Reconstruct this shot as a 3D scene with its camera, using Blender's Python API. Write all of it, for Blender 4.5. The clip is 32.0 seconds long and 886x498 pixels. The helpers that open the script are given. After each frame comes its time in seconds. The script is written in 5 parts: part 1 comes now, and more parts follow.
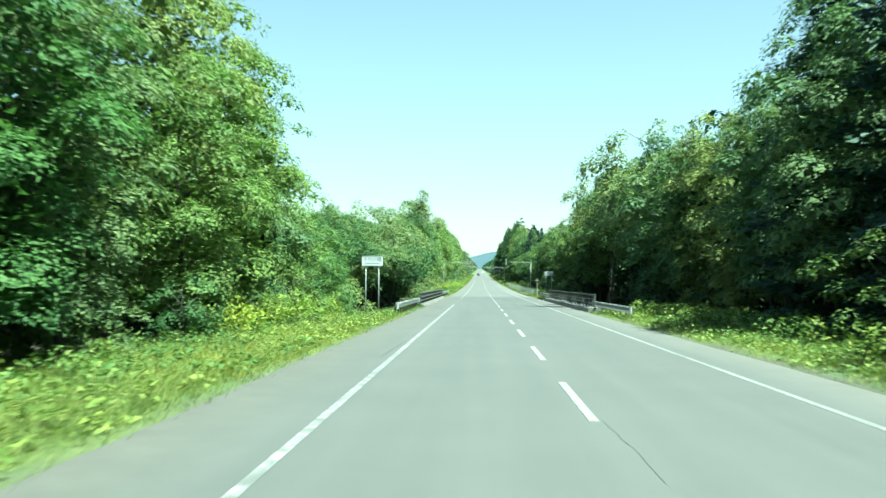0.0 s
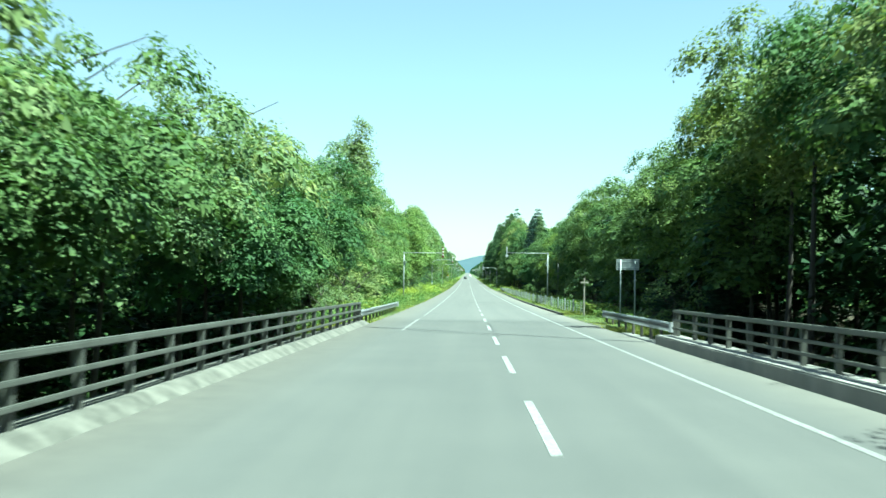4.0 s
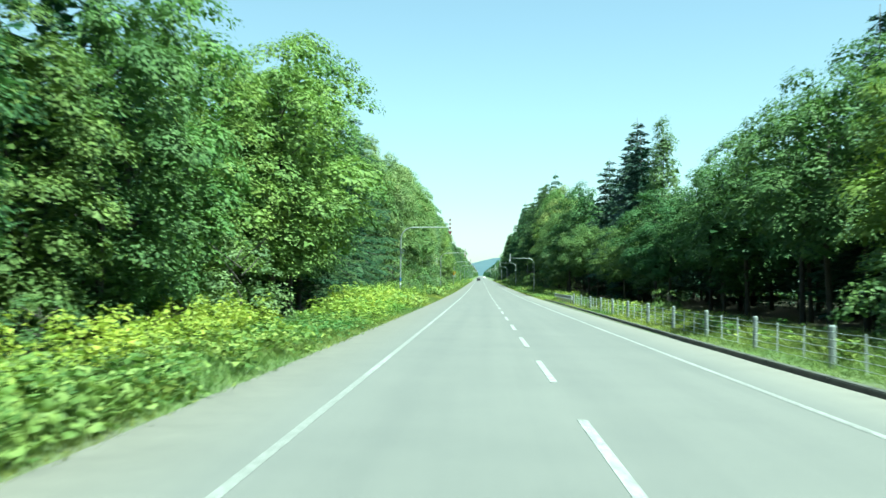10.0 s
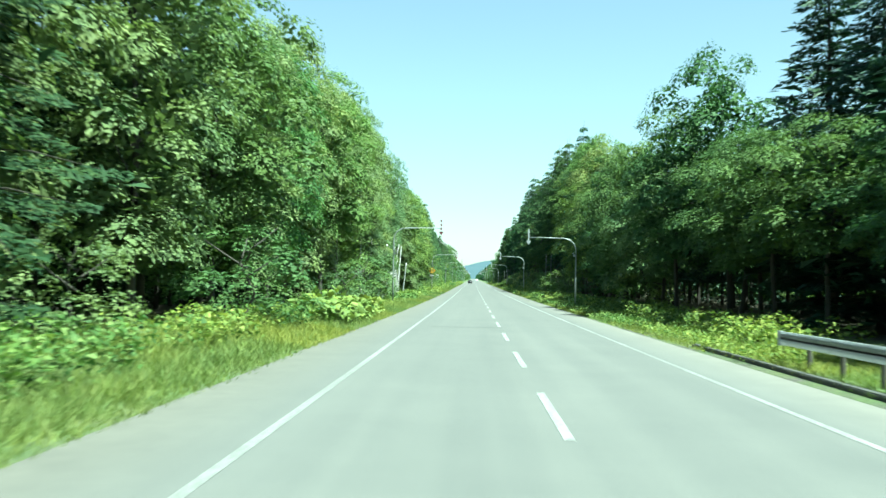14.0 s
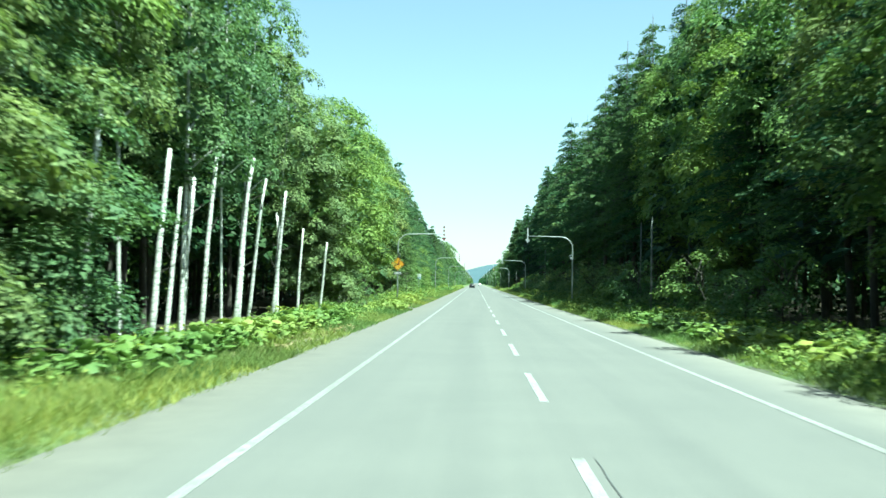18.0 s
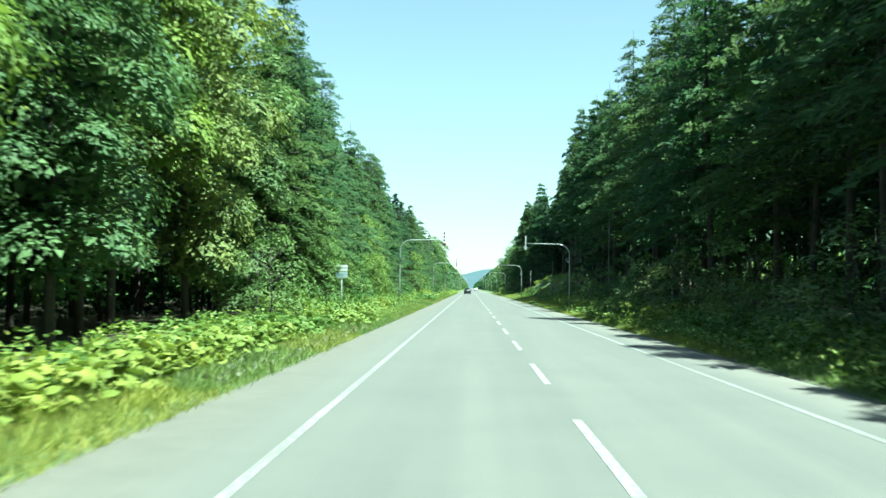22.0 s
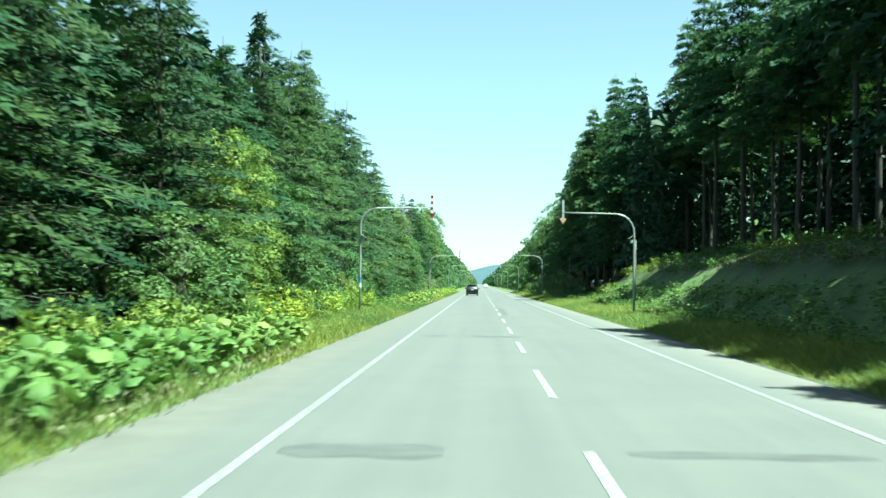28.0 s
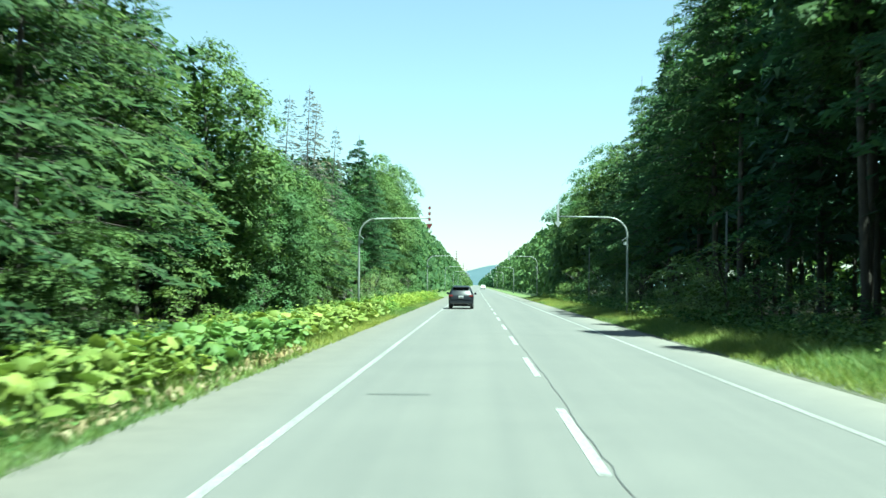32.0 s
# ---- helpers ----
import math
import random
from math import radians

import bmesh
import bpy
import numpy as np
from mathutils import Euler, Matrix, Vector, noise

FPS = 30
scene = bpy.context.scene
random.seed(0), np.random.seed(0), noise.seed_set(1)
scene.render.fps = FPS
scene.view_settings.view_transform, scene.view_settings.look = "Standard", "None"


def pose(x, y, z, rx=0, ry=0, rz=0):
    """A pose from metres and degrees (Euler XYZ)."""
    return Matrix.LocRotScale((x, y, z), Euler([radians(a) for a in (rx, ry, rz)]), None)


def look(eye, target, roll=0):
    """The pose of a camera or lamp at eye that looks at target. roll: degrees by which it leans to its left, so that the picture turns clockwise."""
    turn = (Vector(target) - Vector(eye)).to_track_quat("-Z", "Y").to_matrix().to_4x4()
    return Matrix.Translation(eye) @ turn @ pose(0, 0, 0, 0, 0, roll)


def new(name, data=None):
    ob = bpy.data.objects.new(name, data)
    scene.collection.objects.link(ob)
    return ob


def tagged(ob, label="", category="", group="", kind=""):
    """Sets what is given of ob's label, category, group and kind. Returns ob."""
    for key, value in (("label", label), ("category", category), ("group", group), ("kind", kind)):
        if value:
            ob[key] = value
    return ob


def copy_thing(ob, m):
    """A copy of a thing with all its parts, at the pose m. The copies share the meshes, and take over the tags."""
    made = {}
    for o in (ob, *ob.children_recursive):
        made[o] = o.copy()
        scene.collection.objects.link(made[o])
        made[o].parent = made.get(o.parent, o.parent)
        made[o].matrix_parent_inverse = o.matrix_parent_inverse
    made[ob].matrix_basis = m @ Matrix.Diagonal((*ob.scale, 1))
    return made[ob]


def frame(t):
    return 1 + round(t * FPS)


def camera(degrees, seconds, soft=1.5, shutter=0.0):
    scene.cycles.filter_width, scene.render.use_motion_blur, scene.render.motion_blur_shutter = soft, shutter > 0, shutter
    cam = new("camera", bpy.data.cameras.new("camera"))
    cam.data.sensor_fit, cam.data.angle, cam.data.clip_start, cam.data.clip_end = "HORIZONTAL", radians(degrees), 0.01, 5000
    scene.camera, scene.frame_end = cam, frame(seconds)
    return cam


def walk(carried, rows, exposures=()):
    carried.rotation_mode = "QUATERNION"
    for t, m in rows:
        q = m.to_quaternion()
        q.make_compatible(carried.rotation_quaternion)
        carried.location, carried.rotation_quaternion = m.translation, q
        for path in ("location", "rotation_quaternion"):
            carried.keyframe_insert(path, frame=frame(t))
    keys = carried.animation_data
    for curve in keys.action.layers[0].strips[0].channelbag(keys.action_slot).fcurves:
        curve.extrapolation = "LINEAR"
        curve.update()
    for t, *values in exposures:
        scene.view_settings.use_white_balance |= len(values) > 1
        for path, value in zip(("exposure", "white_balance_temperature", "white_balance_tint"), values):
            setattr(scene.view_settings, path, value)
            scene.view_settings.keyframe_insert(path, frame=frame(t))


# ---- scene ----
# Camera rows: seconds, metres across from the centre line, metres along the road, yaw, tilt above the road, lean
PATH = [
    (0.0, -1.46, -17.87, 2.06, 1.90, 0.43),
    (1.0, -1.60, 0.23, 1.67, 2.02, 0.77),
    (2.0, -1.46, 18.27, 1.14, 2.14, 1.25),
    (4.5, -0.89, 63.78, 1.50, 2.13, 0.55),
    (5.0, -0.88, 73.26, 1.70, 2.03, 0.58),
    (6.0, -0.88, 92.31, 1.89, 1.87, 0.93),
    (7.0, -0.98, 110.95, 2.01, 2.33, 1.00),
    (8.0, -1.09, 129.44, 2.21, 1.86, 0.89),
    (9.0, -1.15, 148.56, 2.33, 2.12, 0.69),
    (10.0, -1.33, 166.85, 2.12, 1.98, 0.68),
    (11.0, -1.38, 186.67, 2.04, 2.01, 0.75),
    (12.0, -1.37, 205.46, 1.72, 2.05, 0.77),
    (13.0, -1.27, 224.32, 1.66, 1.95, 1.27),
    (16.0, -0.95, 282.17, 1.75, 2.16, 0.32),
    (17.0, -0.99, 301.14, 1.67, 2.11, 0.61),
    (18.0, -1.06, 319.66, 1.84, 2.07, 0.85),
    (19.0, -1.16, 339.12, 2.16, 1.98, 0.88),
    (20.0, -1.32, 357.96, 2.21, 2.16, 0.49),
    (21.0, -1.46, 377.57, 1.97, 2.02, 0.53),
    (22.0, -1.43, 396.43, 1.55, 2.22, 0.61),
    (23.0, -1.32, 415.16, 1.59, 2.09, 0.49),
    (24.0, -1.19, 434.32, 1.62, 2.22, 0.33),
    (25.0, -1.07, 452.87, 1.53, 2.04, 0.26),
    (28.0, -1.15, 509.36, 2.06, 1.95, 0.62),
    (29.0, -1.23, 528.59, 1.82, 2.11, 0.59),
    (30.0, -1.22, 546.77, 1.85, 2.14, 0.73),
    (31.0, -1.20, 566.76, 1.76, 2.19, 0.67),
    (32.0, -1.21, 585.61, 1.82, 2.00, 0.64),
]
EYE = 1.736

# Road profile: a gentle fall that flattens out
SLOPE_Y = (-400, 60, 110, 170, 260, 350, 430, 9000)
SLOPE = (-.015, -.015, -.014, -.009, -.006, -.002, 0, 0)
_gy = np.arange(-400, 9000, 1.0)
_gz = np.cumsum(np.interp(_gy, SLOPE_Y, SLOPE))
_gz -= np.interp(585, _gy, _gz)


def zr(y):
    return float(np.interp(y, _gy, _gz))


def slope(y):
    return float(np.interp(y, SLOPE_Y, SLOPE))


cam = camera(47.27, 32.0, soft=1.5, shutter=0.3)
walk(cam, [(t, pose(x, y, zr(y) + EYE, 90 + p + math.degrees(math.atan(slope(y))), -r, w)) for t, x, y, w, p, r in PATH],
     exposures=[(0, 2.1, 5520, -27), (4.5, 2.1, 5420, -27), (6, 1.98, 5440, -27), (7, 1.91, 5440, -27), (9, 1.93, 5440, -27), (10.5, 2.01, 5450, -27),
                (13, 2.07, 5500, -27), (16, 2.07, 5480, -27), (20, 2.14, 5500, -27), (24, 2.12, 5580, -27), (32, 2.11, 5520, -27)])

# ---- light ----
SUN_UP, SUN_TURN = 66, -32      # elevation; degrees ahead of straight right
world = bpy.data.worlds.new("sky")
scene.world = world
world.use_nodes = True
wn = world.node_tree.nodes
sky = wn.new("ShaderNodeTexSky")
sky.sky_type, sky.sun_disc = 'NISHITA', False
sky.sun_elevation, sky.sun_rotation = radians(SUN_UP), radians(90 - SUN_TURN)
sky.air_density, sky.dust_density, sky.ozone_density = 1.0, 0.5, 0.6
pale = wn.new("ShaderNodeHueSaturation")
pale.inputs["Saturation"].default_value = .72
world.node_tree.links.new(sky.outputs[0], pale.inputs["Color"])
world.node_tree.links.new(pale.outputs[0], wn["Background"].inputs[0])
wn["Background"].inputs[1].default_value = 0.05
sun = new("sun", bpy.data.lights.new("sun", 'SUN'))
sun.data.energy, sun.data.angle, sun.data.color = 5.0, radians(0.53), (1.0, 0.95, 0.86)
a, b = radians(SUN_UP), radians(SUN_TURN)
sun.matrix_world = look((60 * math.cos(a) * math.cos(b), 60 * math.cos(a) * math.sin(b), 60 * math.sin(a)), (0, 0, 0))


# ---- materials ----
def mat(name, rough=0.6, metal=0.0):
    m = bpy.data.materials.new(name)
    m.use_nodes = True
    nt = m.node_tree
    bs = nt.nodes["Principled BSDF"]
    bs.inputs["Roughness"].default_value, bs.inputs["Metallic"].default_value = rough, metal
    return m, nt, bs


def node(nt, kind, **inputs):
    n = nt.nodes.new(kind)
    for k, v in inputs.items():
        n.inputs[k.replace("_", " ")].default_value = v
    return n


def ramp(nt, source, stops):
    r = nt.nodes.new("ShaderNodeValToRGB")
    e = r.color_ramp.elements
    while len(e) < len(stops):
        e.new(0.5)
    for el, (p, c) in zip(e, stops):
        el.position, el.color = p, (*c, 1)
    nt.links.new(source, r.inputs[0])
    return r


def mixed(nt, fac, c1, c2, how='MIX'):
    n = nt.nodes.new("ShaderNodeMix")
    n.data_type, n.blend_type = 'RGBA', how
    for sock, v in ((n.inputs[0], fac), (n.inputs[6], c1), (n.inputs[7], c2)):
        if isinstance(v, (int, float)):
            sock.default_value = v
        elif isinstance(v, tuple):
            sock.default_value = (*v, 1)
        else:
            nt.links.new(v, sock)
    return n.outputs[2]


def noise_of(nt, scale, detail=3, rough=.6, stretch=None):
    co = nt.nodes.new("ShaderNodeTexCoord")
    out = co.outputs["Object"]
    if stretch:
        mp = nt.nodes.new("ShaderNodeMapping")
        mp.inputs["Scale"].default_value = stretch
        nt.links.new(out, mp.inputs[0])
        out = mp.outputs[0]
    n = node(nt, "ShaderNodeTexNoise", Scale=scale, Detail=detail, Roughness=rough)
    nt.links.new(out, n.inputs["Vector"])
    return n.outputs["Fac"]


def bump(nt, bs, height, strength=.3, dist=.01):
    b_ = node(nt, "ShaderNodeBump", Strength=strength, Distance=dist)
    nt.links.new(height, b_.inputs["Height"])
    nt.links.new(b_.outputs[0], bs.inputs["Normal"])


def speckled(name, c1, c2, fine=40, coarse=1.5, rough=.7, metal=0., relief=.2):
    """A surface that varies between two colours at two scales."""
    m, nt, bs = mat(name, rough, metal)
    c1, c2 = (tuple(.8 * v for v in c_) for c_ in (c1, c2))
    f = noise_of(nt, fine, 4)
    g = noise_of(nt, coarse, 3)
    r1 = ramp(nt, g, ((.35, c1), (.65, c2)))
    mid = tuple(.5 * (p + q) for p, q in zip(c1, c2))
    r2 = ramp(nt, f, ((.3, tuple(.75 * v for v in mid)), (.7, tuple(min(1, 1.2 * v) for v in mid))))
    nt.links.new(mixed(nt, .4, r1.outputs[0], r2.outputs[0]), bs.inputs["Base Color"])
    if relief:
        bump(nt, bs, f, relief)
    return m


TONE = .6      # common tone of all leaves


def foliage(name, dark, mid, light, through_light=.24, rough=.55, gloss=.1):
    """Leaves: each varies a little in tone, each bough and plant in hue; part of the light passes through."""
    m, nt, bs = mat(name, rough)
    dark, mid, light = (tuple(TONE * v for v in c_) for c_ in (dark, mid, light))
    geo = nt.nodes.new("ShaderNodeNewGeometry")
    info = nt.nodes.new("ShaderNodeObjectInfo")
    r = ramp(nt, geo.outputs["Random Per Island"], ((0, dark), (.55, mid), (1, light)))
    hue = ramp(nt, info.outputs["Random"], ((0, (.64, .8, .84)), (.5, (1.0, 1, .98)), (1, (1.26, 1.12, .88))))
    col = mixed(nt, 1.0, r.outputs[0], hue.outputs[0], 'MULTIPLY')
    bough = ramp(nt, noise_of(nt, .7, 2), ((.32, (.72, .8, .86)), (.5, (1, 1, 1)), (.68, (1.2, 1.15, 1.05))))
    col = mixed(nt, 1.0, col, bough.outputs[0], 'MULTIPLY')
    nt.links.new(col, bs.inputs["Base Color"])
    bs.inputs["Specular IOR Level"].default_value = gloss
    tr = nt.nodes.new("ShaderNodeBsdfTranslucent")
    nt.links.new(mixed(nt, 1.0, col, (1.22, 1.34, .8), 'MULTIPLY'), tr.inputs[0])
    mx = nt.nodes.new("ShaderNodeMixShader")
    mx.inputs[0].default_value = through_light
    nt.links.new(bs.outputs[0], mx.inputs[1])
    nt.links.new(tr.outputs[0], mx.inputs[2])
    nt.links.new(mx.outputs[0], nt.nodes["Material Output"].inputs[0])
    return m


def asphalt_mat():
    m, nt, bs = mat("asphalt", .85)
    grain = noise_of(nt, 90, 4)
    stain = noise_of(nt, .35, 5, .65)
    tracks = noise_of(nt, 1.0, 3, .6, (1.1, .02, 1))
    r = ramp(nt, stain, ((.3, (.091, .091, .087)), (.7, (.105, .1035, .098))))
    r2 = ramp(nt, tracks, ((.35, (.91, .915, .92)), (.65, (1.05, 1.045, 1.035))))
    r3 = ramp(nt, grain, ((.3, (.82, .82, .82)), (.7, (1.15, 1.15, 1.15))))
    c = mixed(nt, 1., r.outputs[0], r2.outputs[0], 'MULTIPLY')
    c = mixed(nt, 1., c, r3.outputs[0], 'MULTIPLY')
    co = nt.nodes.new("ShaderNodeTexCoord")
    sep = nt.nodes.new("ShaderNodeSeparateXYZ")
    nt.links.new(co.outputs["Object"], sep.inputs[0])
    age = node(nt, "ShaderNodeMapRange", From_Min=104.0, From_Max=112.0)
    nt.links.new(sep.outputs[1], age.inputs[0])
    ab = nt.nodes.new("ShaderNodeMath")
    ab.operation = 'ABSOLUTE'
    nt.links.new(sep.outputs[0], ab.inputs[0])
    dusty = node(nt, "ShaderNodeMapRange", From_Min=3.6, From_Max=5.2, To_Max=.8)
    nt.links.new(ab.outputs[0], dusty.inputs[0])
    dust = ramp(nt, noise_of(nt, 1.3, 6, .7), ((.3, (.11, .102, .088)), (.7, (.158, .146, .124))))
    c = mixed(nt, dusty.outputs[0], c, dust.outputs[0])
    older = mixed(nt, 1., c, (.76, .77, .77), 'MULTIPLY')
    c = mixed(nt, age.outputs[0], older, c)
    nt.links.new(c, bs.inputs["Base Color"])
    bump(nt, bs, grain, .35, .006)
    return m


def paint_mat(name="road_paint", fading=0.):
    """Road paint, worn through to the asphalt in places; fading thins it over longer stretches."""
    m, nt, bs = mat(name, .6)
    co = nt.nodes.new("ShaderNodeNewGeometry")
    n1 = node(nt, "ShaderNodeTexNoise", Scale=11.0, Detail=8.0, Roughness=.8)
    nt.links.new(co.outputs["Position"], n1.inputs["Vector"])
    r = ramp(nt, n1.outputs["Fac"], ((.42, (.115, .115, .108)), (.62, (.32, .32, .31))))
    thin = node(nt, "ShaderNodeTexNoise", Scale=.16, Detail=3.0, Roughness=.6)
    nt.links.new(co.outputs["Position"], thin.inputs["Vector"])
    amount = node(nt, "ShaderNodeMapRange", From_Min=.35, From_Max=.62, To_Max=fading)
    nt.links.new(thin.outputs["Fac"], amount.inputs[0])
    nt.links.new(mixed(nt, amount.outputs[0], r.outputs[0], (.12, .12, .113)), bs.inputs["Base Color"])
    bump(nt, bs, n1.outputs["Fac"], .2, .004)
    return m


def worn_paint_mat():
    m, nt, bs = mat("worn_road_paint", .65)
    co = nt.nodes.new("ShaderNodeNewGeometry")
    n1 = node(nt, "ShaderNodeTexNoise", Scale=2.6, Detail=8.0, Roughness=.8)
    nt.links.new(co.outputs["Position"], n1.inputs["Vector"])
    r = ramp(nt, n1.outputs["Fac"], ((.47, (.106, .106, .1)), (.62, (.32, .32, .31))))
    nt.links.new(r.outputs[0], bs.inputs["Base Color"])
    return m


def ground_mat():
    m, nt, bs = mat("grassy_soil", .95)
    f = noise_of(nt, 9, 6, .7)
    g = noise_of(nt, .22, 4)
    r1 = ramp(nt, f, ((.3, (.045, .068, .02)), (.55, (.085, .12, .038)), (.75, (.14, .145, .066))))
    r2 = ramp(nt, g, ((.35, (.85, 1, .8)), (.65, (1.15, 1.05, .9))))
    nt.links.new(mixed(nt, 1., r1.outputs[0], r2.outputs[0], 'MULTIPLY'), bs.inputs["Base Color"])
    bump(nt, bs, f, .7, .08)
    return m


ASPHALT, PAINT, EDGING, WORN, GROUND = asphalt_mat(), paint_mat(), paint_mat("faded_edge_paint", .6), worn_paint_mat(), ground_mat()


def patch_mat():
    """Old tar repair, mottled and worn back to the asphalt in places."""
    m, nt, bs = mat("tar_patch", .85)
    n = noise_of(nt, 1.6, 7, .72, (.7, 2.2, 1))
    r = ramp(nt, n, ((.36, (.088, .088, .084)), (.6, (.058, .059, .057))))
    g = noise_of(nt, 80, 3)
    r2 = ramp(nt, g, ((.3, (.85, .85, .85)), (.7, (1.12, 1.12, 1.12))))
    nt.links.new(mixed(nt, 1., r.outputs[0], r2.outputs[0], 'MULTIPLY'), bs.inputs["Base Color"])
    bump(nt, bs, g, .3, .005)
    return m


PATCH = patch_mat()
CRACK = speckled("sealed_crack", (.045, .045, .044), (.066, .066, .064), 50, 3, .6)
CONCRETE = speckled("weathered_concrete", (.17, .166, .152), (.27, .262, .24), 30, 1.2, .85, 0, .3)
STAINED = speckled("stained_concrete", (.05, .05, .042), (.2, .19, .165), 5, 1.7, .95, 0, .8)
STEEL = speckled("galvanised_steel", (.4, .42, .43), (.52, .54, .55), 25, 2, .5, .2, .05)
POSTDARK = speckled("dull_brown_post", (.09, .085, .07), (.14, .13, .11), 25, 3, .7, .1, .1)
POLE = speckled("painted_steel_pole", (.27, .3, .285), (.37, .39, .37), 20, 1.5, .5, .25, .05)
RAILBROWN = speckled("dark_grey_brown_rail_paint", (.075, .078, .068), (.12, .124, .108), 30, 2, .55, .1, .08)
RED = speckled("faded_red_paint", (.13, .014, .024), (.19, .028, .036), 40, 6, .5, 0, .05)
WHITE = speckled("white_sheeting", (.7, .71, .71), (.78, .79, .79), 40, 4, .45, 0, .03)
YELLOW = speckled("yellow_sheeting", (.6, .27, .012), (.68, .32, .018), 40, 4, .45, 0, .03)
BLACK = speckled("black_print", (.02, .018, .016), (.035, .03, .028), 40, 4, .5, 0, .03)
BROWN = speckled("dark_brown_print", (.06, .022, .012), (.09, .03, .015), 40, 4, .5, 0, .03)
GREYBLUE = speckled("pale_blue_sheeting", (.36, .46, .5), (.42, .52, .56), 40, 4, .45, 0, .03)
SIGNBACK = speckled("grey_sign_back", (.3, .33, .33), (.4, .43, .42), 30, 3, .5, .5, .04)
AMBER = speckled("orange_reflector", (.55, .32, .17), (.64, .4, .24), 40, 5, .35, 0, .03)
BLUE = speckled("blue_sticker", (.03, .12, .42), (.05, .17, .5), 40, 5, .45, 0, .03)
BARK = speckled("grey_brown_bark", (.035, .03, .023), (.075, .064, .052), 14, 2, .9, 0, .8)
OLDWOOD = speckled("weathered_wood", (.3, .27, .22), (.42, .38, .32), 14, 2, .85, 0, .5)


def birch_mat():
    m, nt, bs = mat("white_birch_bark", .7)
    n = noise_of(nt, 3.5, 4, .7, (1, 1, 4))
    r = ramp(nt, n, ((.3, (.05, .045, .04)), (.42, (.36, .35, .33)), (.6, (.62, .61, .58))))
    nt.links.new(r.outputs[0], bs.inputs["Base Color"])
    bump(nt, bs, n, .3)
    return m


BIRCH = birch_mat()
LEAF_A = foliage("broadleaf_leaves", (.112, .182, .066), (.14, .222, .078), (.178, .262, .096), .22)
LEAF_B = foliage("light_broadleaf_leaves", (.165, .255, .076), (.207, .31, .092), (.265, .365, .118), .26)
LEAF_BIRCH = foliage("birch_leaves", (.183, .25, .105), (.235, .31, .132), (.303, .375, .168), .28)
# Broadleaf forest blocks: deep forest shade is put into this leaf colour
LEAF_SHADED = foliage("shade_darkened_leaves", (.02, .05, .02), (.034, .075, .027), (.055, .1, .036), .04)
NEEDLE_A = foliage("larch_needles", (.064, .122, .05), (.09, .156, .062), (.122, .192, .076), .32, .65, .1)
NEEDLE_C = foliage("fir_needles", (.034, .072, .032), (.052, .1, .042), (.078, .13, .052), .14, .65, .1)
NEEDLE_B = foliage("spruce_needles", (.024, .06, .036), (.036, .085, .048), (.052, .105, .058), .05, .6, .25)
NEEDLE_DEAD = foliage("sparse_grey_twigs", (.1, .1, .085), (.14, .14, .12), (.2, .19, .16), .05, .8, .2)
BUTTERBUR = foliage("butterbur_leaves", (.18, .25, .065), (.24, .32, .085), (.33, .4, .13), .22, .5)
DRYLEAF = foliage("withered_butterbur_leaves", (.2, .165, .095), (.33, .28, .17), (.47, .42, .29), .2, .7)
KNOTWEED = foliage("knotweed_leaves", (.22, .31, .06), (.295, .385, .08), (.39, .465, .12), .26, .5)
GRASS = foliage("roadside_grass", (.2, .265, .08), (.295, .36, .108), (.42, .45, .155), .34, .6, .15)
WEED = foliage("mixed_weeds", (.085, .15, .042), (.19, .28, .075), (.37, .44, .14), .26, .55)


# ---- mesh helpers ----
def part(name, bm, material, parent=None, label="", smooth=False):
    """One mesh object from a bmesh (or a ready mesh), under a thing or a part."""
    if isinstance(bm, bpy.types.Mesh):
        me = bm
    else:
        me = bpy.data.meshes.new(name)
        bmesh.ops.recalc_face_normals(bm, faces=bm.faces)
        bm.to_mesh(me)
        bm.free()
    me.materials.clear()
    me.materials.append(material)
    if smooth:
        me.shade_smooth()
    ob = new(name, me)
    ob.parent = parent
    if label:
        ob["label"] = label
    return ob


def thing(name, m, label, category, group="", kind=""):
    ob = new(name)
    ob.matrix_basis = m
    ob.empty_display_size = .2
    return tagged(ob, label, category, group, kind)


def box(bm, x0, y0, z0, x1, y1, z1, bevel=0.):
    r = bmesh.ops.create_cube(bm, size=1)
    bmesh.ops.transform(bm, verts=r["verts"], matrix=Matrix.Translation(((x0 + x1) / 2, (y0 + y1) / 2, (z0 + z1) / 2))
                        @ Matrix.Diagonal((abs(x1 - x0), abs(y1 - y0), abs(z1 - z0), 1)))
    if bevel:
        es = list({e for v in r["verts"] for e in v.link_edges})
        bmesh.ops.bevel(bm, geom=es, offset=bevel, segments=2, affect='EDGES')
    return bm


def boxed(x0, y0, z0, x1, y1, z1, bevel=0.):
    return box(bmesh.new(), x0, y0, z0, x1, y1, z1, bevel)


